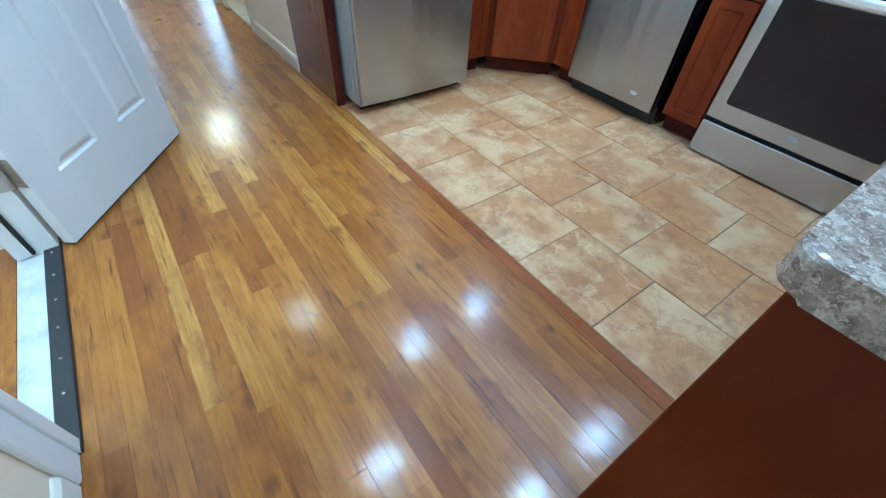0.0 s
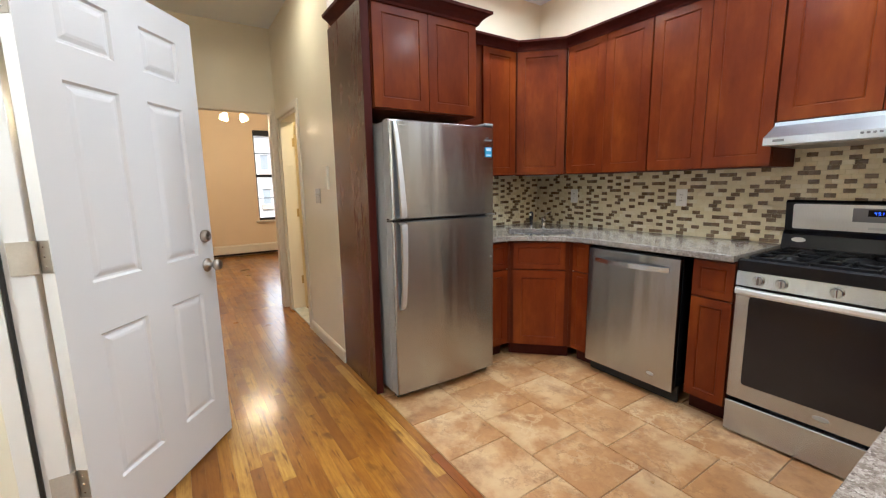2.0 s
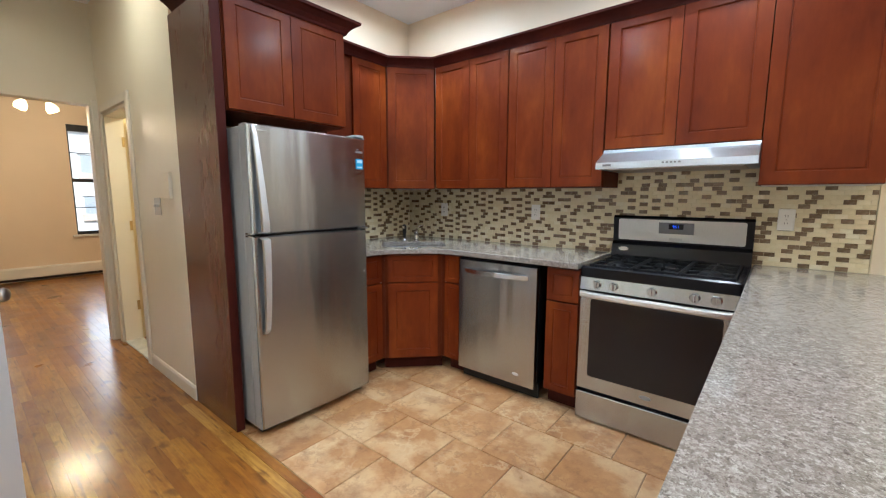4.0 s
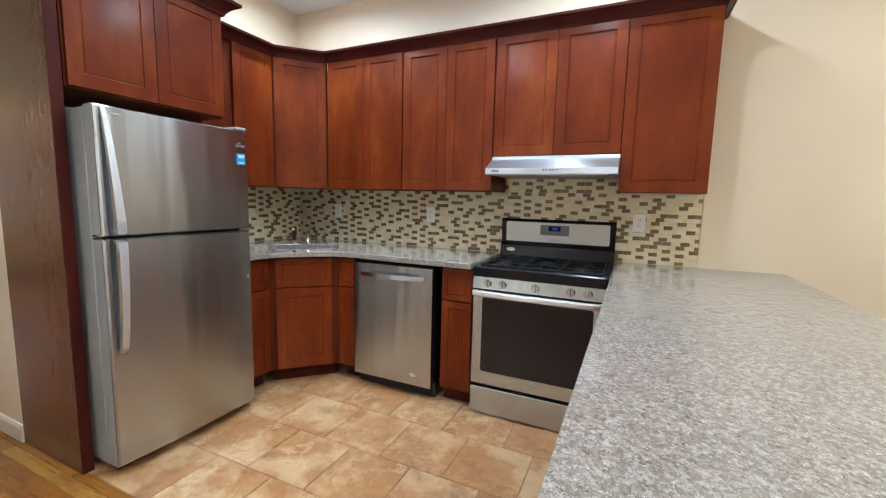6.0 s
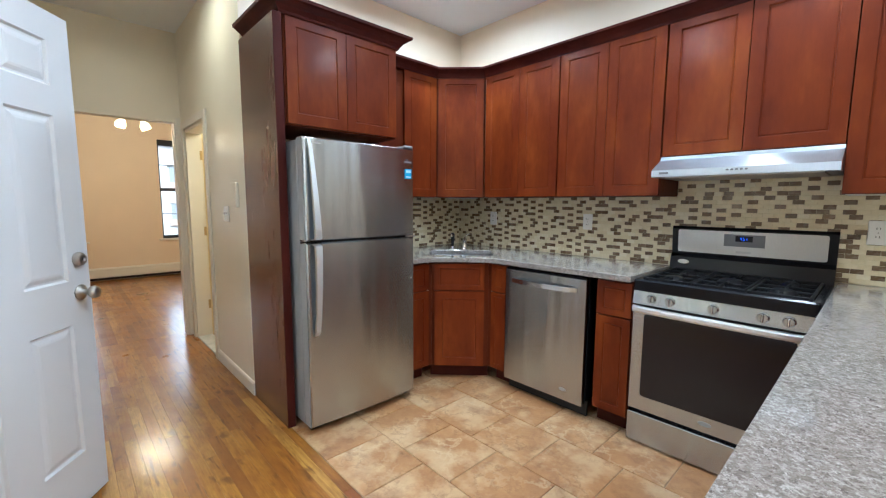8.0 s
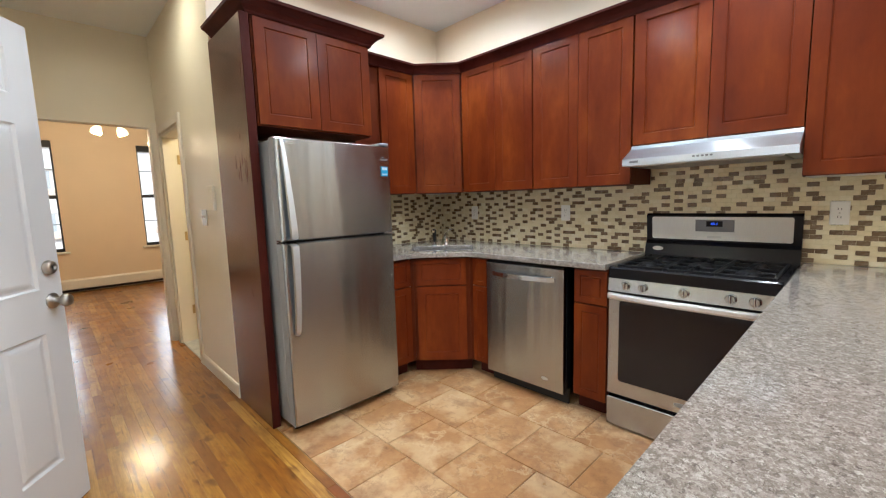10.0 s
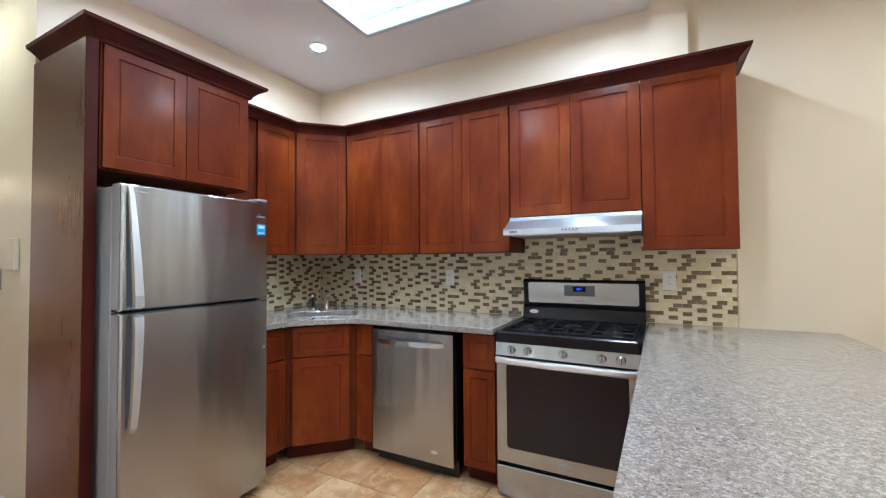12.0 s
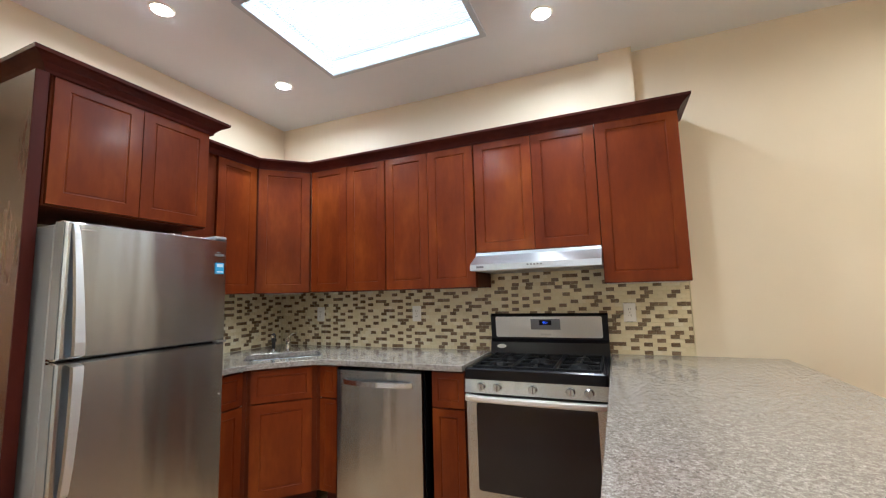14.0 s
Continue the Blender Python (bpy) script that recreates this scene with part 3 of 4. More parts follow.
part("cover", rings([[(x, y, z) for y, z in ((-0.002, 0.0), (-0.002, 0.2), (-0.035, 0.2), (-0.06, 0.175), (-0.06, 0.045), (-0.045, 0.04), (-0.045, 0.0))] for x in (-2.1, 2.1)]), M_WHITE, heater)
# Solid dark strip in place of the shade inside the slot.
part("fin_slot", box(-2.08, -0.056, 0.0, 2.08, -0.047, 0.036), M_SHADOWGAP, heater, "dark strip standing for the shade in the air slot")

# chandelier
ch = thing("ceiling_light", "ceiling light with two lit frosted glass shades", "lamp", (-0.17, 4.4, CEIL))
part("canopy", lathe(((0.06, 0.0), (0.065, -0.015), (0.03, -0.04), (0.012, -0.045)), 18), M_NICKEL, ch, "", True)
part("stem", lathe(((0.01, -0.04), (0.01, -0.35)), 10), M_NICKEL, ch)
part("hub", lathe(((0.01, -0.34), (0.03, -0.35), (0.035, -0.38), (0.02, -0.40), (0.004, -0.41)), 18), M_NICKEL, ch, "", True)
for k, a in enumerate((180, 0)):
    dx, dy = math.cos(radians(a)), math.sin(radians(a))
    arm = part("arm", tube(((0, 0, -0.38), (dx * 0.06, dy * 0.06, -0.40), (dx * 0.10, dy * 0.10, -0.51)), 0.008, 8), M_NICKEL, ch)
    shade = bmesh.new()
    join(shade, lathe(((0.02, 0.0), (0.035, -0.02), (0.055, -0.055), (0.058, -0.085), (0.05, -0.11), (0.046, -0.108), (0.05, -0.08), (0.02, -0.015)), 18))
    bmesh.ops.rotate(shade, verts=shade.verts, cent=(0, 0, 0), matrix=Euler((0, radians(-24), 0)).to_matrix())
    bmesh.ops.rotate(shade, verts=shade.verts, cent=(0, 0, 0), matrix=Euler((0, 0, radians(a))).to_matrix())
    part("shade", shift(shade, dx * 0.10, dy * 0.10, -0.51), M_SHADE, ch, "lit frosted glass shade", True)

# skylight
sl = thing("skylight", "rectangular skylight with ribbed translucent sheet and grey metal frame", "skylight", (0.9325, -1.04, CEIL), kind="structure")
hw, hd = 0.3975, 0.545
part("trim", boxes((-hw - 0.02, -hd - 0.02, -0.012, -hw + 0.012, hd + 0.02, 0.004), (hw - 0.012, -hd - 0.02, -0.012, hw + 0.02, hd + 0.02, 0.004), (-hw + 0.012, -hd - 0.02, -0.012, hw - 0.012, -hd + 0.012, 0.004), (-hw + 0.012, hd - 0.012, -0.012, hw - 0.012, hd + 0.02, 0.004)), M_SKYFRAME, sl, "grey metal trim")
rib = bmesh.new()
n_rib = 84
xs = [-hw + 0.012 + (2 * hw - 0.024) * k / n_rib for k in range(n_rib + 1)]
prev = None
for k, x in enumerate(xs):
    z = 0.012 + (0.005 if k % 2 else 0.0)
    pair = (rib.verts.new((x, -hd + 0.012, z)), rib.verts.new((x, hd - 0.012, z)))
    if prev:
        rib.faces.new((prev[0], pair[0], pair[1], prev[1]))
    prev = pair
sheet = part("ribbed_sheet", rib, M_RIBBED, sl, "ribbed translucent plastic sheet")
sheet.visible_shadow = False
dome = part("dome", prism([(-hw - 0.04, -hd - 0.04), (hw + 0.04, -hd - 0.04), (hw + 0.04, hd + 0.04), (-hw - 0.04, hd + 0.04)], 0.123, 0.135), M_DOME, sl, "milky white outer dome")
for x0, y0, x1, y1 in ((-0.385, 0.0, -0.185, 0.125), (-0.385, -0.33, -0.185, -0.285)):
    part("bar", tube(((x0, y0, 0.045), (x1, y1, 0.045)), 0.017, 4), M_SKYFRAME, sl, "grey metal bar")

# recessed lights
dl = thing("downlight", "round recessed ceiling light with white trim, lit", "lamp", (*DOWNLIGHTS[0], CEIL), group="recessed ceiling lights")
part("trim", lathe(((0.0475, -0.002), (0.050, -0.006), (0.060, -0.005), (0.063, 0.0)), 28), M_PLASTIC, dl, "white trim ring", True)
part("lens", lathe(((0.001, -0.018), (0.018, -0.017), (0.034, -0.0135), (0.044, -0.008), (0.0485, 0.0)), 24), M_LENS, dl, "lit domed lens", True)
# Fixtures south of y = -3 belong to the added, unseen lamps.
for x, y in DOWNLIGHTS[1:]:
    twin = copy_thing(dl, pose(x, y, CEIL))
    if y > 0.5:
        warm = [ob for ob in twin.children if ob.name.startswith("lens")][0]
        warm.data = warm.data.copy()
        warm.data.materials[0] = M_LENS_WARM

# street facade beyond the windows
M_FACADE = paint("pale_stone_facade", (0.88, 0.87, 0.86), 0.8)
M_BRICKRED = paint("peach_stone_sill", (0.76, 0.62, 0.53), 0.8)
M_DARKGLASS = Mat("grey_far_window_glass", (0.48, 0.53, 0.58), 0.15).m
fac = thing("apartment_building", "pale stone apartment house with rows of windows across the street", "building", (0, 28.0, -9.0))
part("wall", box(-22, 0, 0, 24, 3, 14.4), M_FACADE, fac)
part("cornice", box(-22.2, -0.35, 13.9, 24.2, 0.0, 14.5, 0.08), M_FACADE, fac, "projecting cornice")
for row in range(6):
    for col in range(14):
        x, z = 4.1 + (col - 8) * 2.5, 11.55 + (row - 5) * 2.3 + 1.9
        wob = part("window", box(x, -0.05, z - 1.9, x + 0.45, -0.002, z - 0.95), M_DARKGLASS, fac)
        part("sill", box(x - 0.14, -0.16, z - 2.3, x + 0.6, -0.003, z - 1.93, 0.02), M_BRICKRED, wob, "peach stone sill")
        part("lintel", box(x - 0.1, -0.1, z - 0.92, x + 0.55, -0.003, z - 0.75, 0.02), M_FACADE, wob)
structure("ground", boxes((-90, 6.8, -9.2, 90, 90, -9.0)), paint("street_asphalt", (0.06, 0.06, 0.06), 0.8), "grey street far below the windows")
structure("backdrop", boxes((-90, 80.0, -9.0, 90, 80.2, 90)), glow("bright_overcast_sky", (0.92, 0.96, 1.0), 5.0), "bright overcast sky", "sky")

# ---- entrance door ----
ang = math.degrees(math.atan2(0.083 + 0.553, -0.852 + 1.327))
ed = thing("entrance_door", "white six-panel steel entrance door standing open", "door", (-1.327, -0.553, 0.012), ang)
DW_, DH_ = 0.794, 2.05
leaf = panelled(DW_, DH_, 0.044, (0.118, 0.342, 0.470, 0.684), (0.224, 0.795, 0.972, 1.652, 1.758, 1.94), {(i, k) for i in (1, 3) for k in (1, 3, 5)},
                ((0.004, 0.0), (0.012, 0.009), (0.02, 0.009), (0.034, 0.003), (0.044, 0.001)), 0.0)
part("leaf", leaf, M_DOOR, ed)
part("bottom_seal", box(0.003, 0.008, -0.01, DW_ - 0.003, 0.036, 0.0), M_RUBBER, ed, "black bottom seal")


def lock(name, z, knob):
    prof = ((0.033, 0.0), (0.034, 0.006), (0.026, 0.012), (0.013, 0.016), (0.012, 0.036), (0.024, 0.044), (0.028, 0.056), (0.024, 0.068), (0.012, 0.072), (0.001, 0.0725)) if knob else ((0.03, 0.0), (0.031, 0.006), (0.026, 0.02), (0.022, 0.024), (0.012, 0.025), (0.011, 0.021), (0.001, 0.021))
    ob = part(name, lathe(prof, 24, "y", (DW_ - 0.06, 0, z)), M_NICKEL, ed, "satin nickel " + name, True)
    if knob:
        part("inner_knob", shift(lathe([(r, -h) for r, h in prof], 24, "y", (DW_ - 0.06, 0, z)), 0, 0.044, 0), M_NICKEL, ed, "satin nickel knob", True)
    else:
        part("keyway", box(DW_ - 0.062, -0.0222, z - 0.006, DW_ - 0.058, -0.0205, z + 0.006), M_RUBBER, ob)
    part("latch_plate", box(DW_ + 0.0, 0.01, z - 0.028, DW_ + 0.0015, 0.034, z + 0.028), M_NICKEL, ed)


lock("knob", 0.92, True)
lock("deadbolt", 1.063, False)
JX, JY = -1.376, -0.54
to_local = ed.matrix_world.inverted()
for z in (0.30, 1.09, 1.85):
    hg = part("hinge", box(-0.0025, 0.003, z - 0.052, 0.0, 0.042, z + 0.052, 0.001), M_NICKEL, ed, "satin nickel hinge leaf on the door edge")
    pin = to_local @ Vector((JX + 0.008, JY + 0.004, 0))
    part("hinge_pin", lathe(((0.0065, z - 0.052), (0.0065, z + 0.052)), 10, "z", (pin.x, pin.y, 0)), M_NICKEL, hg)
    jl = prism([(x, y) for x, y in ((JX - 0.052, JY - 0.003), (JX + 0.006, JY - 0.003), (JX + 0.006, JY - 0.0005), (JX - 0.052, JY - 0.0005))], z + 0.012 - 0.052, z + 0.012 + 0.052)
    bmesh.ops.transform(jl, matrix=to_local, verts=jl.verts)
    part("hinge_leaf", jl, M_NICKEL, hg)
    for dz in (-0.032, 0.0, 0.032):
        part("screw", lathe(((0.0035, 0.0), (0.003, -0.001), (0.0005, -0.0012)), 8, "x", (-0.0026, 0.022, z + dz)), M_CHROME, hg)
# ---- kitchen cabinets ----
RAIL = 0.058


def front(w, h, rail=RAIL):
    """A framed cabinet front, its face at y = 0."""
    r = min(rail, w * 0.22, h * 0.3)
    return panelled(w, h, 0.02, (r, w - r), (r, h - r), {(1, 1)}, ((0.003, 0.005), (0.0075, 0.006), (0.010, 0.0035)))


def cabinet(name, label, base, rz, w, h, d, fronts, group, toe=0.0, fill=False):
    ob = thing(name, label, "cabinet", base, rz, group)
    part("body", box(0.001, 0.021, toe, w - 0.001, d, h, 0.001), M_CAB_BODY, ob)
    if fill:
        for x in (0.0, w):
            part("filler", box(x - 0.012, 0.016, toe, x + 0.012, 0.06, h, 0.002), M_CAB_BODY, ob)
    if toe:
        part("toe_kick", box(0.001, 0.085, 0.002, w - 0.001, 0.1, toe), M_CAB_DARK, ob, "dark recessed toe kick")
    for x0, x1, z0, z1 in fronts:
        kind = "drawer_front" if z1 - z0 < 0.22 else "door"
        part(kind, shift(front(x1 - x0, z1 - z0, 0.035 if kind == "drawer_front" else RAIL), x0, 0, z0), M_CAB, ob)
    return ob


UP, UB, UT = "wall cabinets", 1.37, 2.325
XF, YF = 1.60, 0.205
H = UT - UB


def two(w, h, m=0.004):
    return ((m, w / 2 - 0.002, m, h - m), (w / 2 + 0.002, w - m, m, h - m))


LW = "cherry-stained wooden wall cabinet with two framed doors"
cabinet("wall_cabinet", "cherry-stained wooden wall cabinet beside the fridge", (0.79, YF, UB), 0, 0.547, H, NORTH - YF - 0.002, ((0.22, 0.543, 0.004, H - 0.004),), UP)
cabinet("corner_wall_cabinet", "cherry-stained diagonal corner wall cabinet, one door", (1.34, 0.198, UB), -45, 0.371, H, 0.42, ((0.004, 0.367, 0.004, H - 0.004),), UP, fill=True)
cabinet("wall_cabinet", LW, (XF, -0.078, UB), -90, 0.662, H, EAST - XF - 0.002, two(0.662, H), UP)
cabinet("wall_cabinet", LW, (XF, -0.743, UB), -90, 0.667, H, EAST - XF - 0.002, two(0.667, H), UP)
cabinet("wall_cabinet", "short cherry-stained wall cabinet above the range hood", (XF, -1.413, 1.588), -90, 0.752, UT - 1.588, EAST - XF - 0.002, two(0.753, UT - 1.588), UP)
end_cabinet = cabinet("wall_cabinet", "cherry-stained wall cabinet with one framed door", (XF, -2.166, UB), -90, 0.436, H, EAST - XF - 0.002, ((0.001, 0.432, 0.004, H - 0.004),), UP)
part("underside", box(0.012, 0.03, -0.003, 0.424, 0.318, -0.0005), M_WHITE, end_cabinet, "pale melamine underside")
FT = 2.345
cabinet("fridge_top_cabinet", "cherry-stained cabinet above the fridge, two doors", (0.021, -0.02, 1.75), 0, 0.752, FT - 1.75, NORTH + 0.018, two(0.752, FT - 1.75, 0.008), UP)
fp = thing("fridge_side_panel", "tall dark cherry side panel beside the fridge", "panel", (0.0, 0.0, 0.0))
part("panel", box(-0.042, -0.028, 0.002, 0.004, NORTH - 0.002, FT - 0.02, 0.002), M_CAB_SIDE, fp)
part("edge_strip", box(-0.043, -0.033, 0.002, 0.004, -0.029, FT - 0.02, 0.002), M_CAB_DARK, fp)

CROWN = ((0.0, 0.0), (0.006, 0.0), (0.010, 0.012), (0.024, 0.030), (0.046, 0.048), (0.058, 0.054), (0.060, 0.068), (0.0, 0.068))
cr = tagged(mesh_object("crown_moulding", along([(o, UT - 0.018 + u) for o, u in CROWN], ((0.79, YF), (1.335, YF), (1.605, -0.07), (XF, -2.603), (EAST - 0.003, -2.603))), M_CAB_DARK), "dark cherry crown moulding along the wall cabinets", "moulding")
cr2 = tagged(mesh_object("crown_moulding", along([(o * 1.25, FT - 0.02 + u * 1.15) for o, u in CROWN], ((-0.002, NORTH - 0.01), (-0.002, -0.022), (0.776, -0.022), (0.776, YF - 0.005))), M_CAB_DARK), "dark cherry crown moulding on the fridge cabinet", "moulding")
tops = tagged(mesh_object("cabinet_top_board", boxes((0.02, 0.0, FT + 0.001, 0.77, NORTH - 0.01, FT + 0.012)), M_CAB_DARK), "dark board on top of the fridge cabinet", "board")

BASES = "base cabinets"
CT = 0.933
BH = CT - 0.037


def drawer_door(w, m=0.006):
    return ((m, w - m, 0.112, 0.680), (m, w - m, 0.688, BH - 0.012))


LB = "cherry-stained base cabinet with drawer and door"
cabinet("base_cabinet", "narrow " + LB, (0.785, -0.075, 0), 0, 0.228, BH, 0.6, drawer_door(0.228), BASES, toe=0.105)
cabinet("corner_base_cabinet", "diagonal cherry-stained sink base cabinet", (1.016, -0.078, 0), -45, 0.443, BH, 0.30, ((0.035, 0.40, 0.112, 0.680), (0.035, 0.40, 0.688, BH - 0.012)), BASES, toe=0.105, fill=True)
cabinet("base_cabinet", "narrow " + LB, (1.33, -0.394, 0), -90, 0.142, BH, 0.595, drawer_door(0.142), BASES, toe=0.105)
cabinet("base_cabinet", "narrow " + LB, (1.335, -1.195, 0), -90, 0.21, BH, 0.59, drawer_door(0.21), BASES, toe=0.105)
pen = thing("peninsula_cabinet", "dark cherry base cabinet carrying the counter", "cabinet", (-0.575, -2.175, 0), 0, BASES)
part("body", box(0.02, -0.62, 0.1, 1.87, -0.02, BH, 0.002), M_CAB_SIDE, pen)
part("end_panel", box(0.0, -0.64, 0.002, 0.019, 0.0, BH, 0.002), M_CAB_BODY, pen, "dark cherry end panel")
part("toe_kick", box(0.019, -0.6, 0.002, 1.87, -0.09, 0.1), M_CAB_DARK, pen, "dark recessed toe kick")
for k in range(4):
    part("door", shift(panelled(0.45, 0.76, 0.018, (0.058, 0.392), (0.058, 0.70), {(1, 1)}, ((0.006, -0.005), (0.012, -0.006))), 0.03 + k * 0.46, -0.018, 0.112), M_CAB, pen)


# ---- counters ----
def rounded(points, radius, n=6):
    out = []
    m = len(points)
    for i in range(m):
        p, a, b = Vector(points[i][:2]), Vector(points[i - 1][:2]), Vector(points[(i + 1) % m][:2])
        r = points[i][2] if len(points[i]) > 2 else radius
        if r <= 0:
            out.append((p.x, p.y))
            continue
        da, db = (a - p).normalized(), (b - p).normalized()
        r = min(r, (a - p).length * 0.49, (b - p).length * 0.49)
        s, e = p + da * r, p + db * r
        for k in range(n + 1):
            u = k / n
            q = s * (1 - u) ** 2 + p * 2 * u * (1 - u) + e * u * u
            out.append((q.x, q.y))
    return out


def slab(outline, hole, z0, z1, bevel):
    bm = bmesh.new()
    edges = []
    for loop in (outline, hole):
        vs = [bm.verts.new((x, y, z0)) for x, y in loop]
        edges += [bm.edges.new((vs[i], vs[(i + 1) % len(vs)])) for i in range(len(vs))]
    bmesh.ops.triangle_fill(bm, edges=edges, use_beauty=True)
    geo = bmesh.ops.extrude_face_region(bm, geom=list(bm.faces))
    bmesh.ops.translate(bm, verts=[g for g in geo["geom"] if hasattr(g, "co")], vec=(0, 0, z1 - z0))
    rim = [e for e in bm.edges if len(e.link_faces) == 2 and e.calc_face_angle(0) > 1.2 and abs(e.verts[0].co.z - e.verts[1].co.z) < 1e-6]
    bmesh.ops.bevel(bm, geom=rim, offset=bevel, segments=3, affect="EDGES", profile=0.5)
    return bm


SC = Vector((1.375, -0.045))


def diag(u, v):
    """A place at the corner sink: u along the diagonal front, v towards the corner."""
    c = math.sqrt(0.5)
    return (SC.x + c * u + c * v, SC.y - c * u + c * v)


HOLE = rounded([(*diag(-0.245, -0.165), 0.07), (*diag(0.245, -0.165), 0.07), (*diag(0.245, 0.165), 0.07), (*diag(-0.245, 0.165), 0.07)], 0.07, 5)
LOOP = rounded([(0.778, NORTH - 0.011, 0), (0.778, -0.105, 0), (1.0, -0.105, 0.12), (1.298, -0.40, 0.12), (1.298, -1.402, 0), (EAST - 0.011, -1.402, 0), (EAST - 0.011, NORTH - 0.011, 0)], 0, 8)
ct = tagged(mesh_object("countertop", slab(LOOP, HOLE, CT - 0.036, CT, 0.005), M_GRANITE), "grey-brown speckled granite countertop with a corner sink", "countertop")
PEN = rounded([(-0.607, -2.160, 0.025), (-0.607, -3.06, 0.05), (EAST - 0.003, -3.06, 0), (EAST - 0.003, -2.64, 0), (EAST - 0.011, -2.64, 0), (EAST - 0.011, -2.172, 0)], 0, 6)
ct2 = tagged(mesh_object("peninsula_countertop", prism(PEN, CT - 0.036, CT, 0.008), M_GRANITE), "wide grey-brown speckled granite peninsula countertop", "countertop")

snk = thing("sink", "small stainless steel corner sink set under the counter", "sink", (SC.x, SC.y, CT - 0.2))
outer = [(x - SC.x, y - SC.y) for x, y in HOLE]


def ring(scale, z):
    return [(x * scale, y * scale, z) for x, y in outer]


part("bowl", rings([ring(1.05, 0.162), ring(0.99, 0.162), ring(0.97, 0.12), ring(0.93, 0.03), ring(0.86, 0.012), ring(0.15, 0.006), ring(0.15, 0.0), ring(0.88, 0.004), ring(0.96, 0.026), ring(1.0, 0.12), ring(1.05, 0.158)], False, False), M_SINK, snk, "", True)
part("drain", lathe(((0.001, 0.009), (0.03, 0.009), (0.042, 0.012), (0.044, 0.006)), 18), M_CHROME, snk, "chrome drain")
fx, fy = diag(0.03, 0.205)
fau = thing("faucet", "chrome kitchen faucet with curved lever behind the sink", "faucet", (fx, fy, CT))
part("base", lathe(((0.03, 0.0), (0.031, 0.008), (0.024, 0.016), (0.02, 0.03), (0.018, 0.075), (0.021, 0.085), (0.016, 0.1), (0.002, 0.103)), 18), M_CHROME, fau, "", True)
part("spout", tube([(0, 0, 0.05), (-0.02, -0.02, 0.085), (-0.05, -0.05, 0.105), (-0.085, -0.085, 0.105), (-0.105, -0.105, 0.085), (-0.108, -0.108, 0.07)], 0.010, 10), M_CHROME, fau, "", True)
part("lever", tube([(0, 0, 0.098), (0.012, -0.006, 0.118), (0.03, -0.02, 0.132), (0.05, -0.035, 0.135)], 0.008, 8, 0.7), M_CHROME, fau, "", True)
sx, sy = diag(-0.07, 0.21)
spr = thing("side_sprayer", "dark sprayer handle beside the faucet", "sprayer", (sx, sy, CT))
part("holder", lathe(((0.022, 0.0), (0.023, 0.012), (0.014, 0.02), (0.012, 0.03)), 14), M_CHROME, spr, "", True)
part("handle", lathe(((0.011, 0.02), (0.013, 0.06), (0.016, 0.1), (0.017, 0.125), (0.010, 0.14), (0.001, 0.142)), 14), M_RUBBER, spr, "dark handle", True)
part("nozzle", box(-0.03, -0.02, 0.105, -0.008, 0.004, 0.13, 0.005), M_CHROME, spr)

# ---- refrigerator ----
fr = thing("refrigerator", "stainless steel top-freezer refrigerator with two doors", "refrigerator", (0.022, -0.205, 0.0))
FW, FH = 0.745, 1.668
part("body", box(0.004, 0.092, 0.035, FW - 0.004, 0.715, FH - 0.008, 0.006), M_FRIDGE_SIDE, fr, "grey painted cabinet")


def fridge_door(z0, z1):
    """A door whose face bows gently outwards."""
    loops = []
    for y, s in ((0.072, 0.0), (0.02, 0.0), (0.008, 0.003), (0.0, 0.010)):
        loops.append([(s, y, z0 + s), (FW - s, y, z0 + s), (FW - s, y, z1 - s), (s, y, z1 - s)])
    bm = rings(loops, False, True)
    n = 14
    rows = []
    for k in range(n + 1):
        u = k / n
        x = 0.010 + (FW - 0.02) * u
        y = -0.014 * (1 - (2 * u - 1) ** 2)
        rows.append((bm.verts.new((x, y, z0 + 0.01)), bm.verts.new((x, y, z1 - 0.01))))
    for a, b in zip(rows, rows[1:]):
        bm.faces.new((a[0], b[0], b[1], a[1]))
    for i in (0, 1):
        bm.faces.new([r[i] for r in rows][::(1 if i else -1)])
    bmesh.ops.remove_doubles(bm, verts=bm.verts, dist=1e-4)
    return bm


SPLIT = 1.108
fd1 = part("freezer_door", fridge_door(SPLIT + 0.001, FH), M_STEEL, fr)
fd2 = part("fridge_door", fridge_door(0.045, SPLIT - 0.004), M_STEEL, fr)
for door, z0, z1 in ((fd1, SPLIT + 0.01, FH - 0.004), (fd2, 0.05, SPLIT - 0.012)):
    part("edge_band", box(-0.0015, 0.012, z0, 0.0005, 0.072, z1), M_FRIDGE_SIDE, door, "grey painted door edge")
part("gasket", box(0.012, 0.034, SPLIT - 0.009, FW - 0.012, 0.074, SPLIT + 0.006), M_RUBBER, fr, "black rubber gasket")
for z0, z1 in ((SPLIT + 0.01, FH - 0.012), (0.055, SPLIT - 0.012)):
    part("door_seal", box(0.010, 0.0725, z0, FW - 0.010, 0.0915, z1), M_PRINT, fr, "grey magnetic door seal")
part("toe_grille", box(0.02, 0.06, 0.008, FW - 0.02, 0.1, 0.042, 0.003), M_RUBBER, fr, "black toe grille")
for x in (0.06, FW - 0.06):
    part("foot", lathe(((0.02, 0.0), (0.02, 0.012), (0.008, 0.014), (0.008, 0.04)), 12, "z", (x, 0.12, 0)), M_RUBBER, fr)


def bar_handle(points):
    """A flat strap handle through (x, y, z, half width)."""
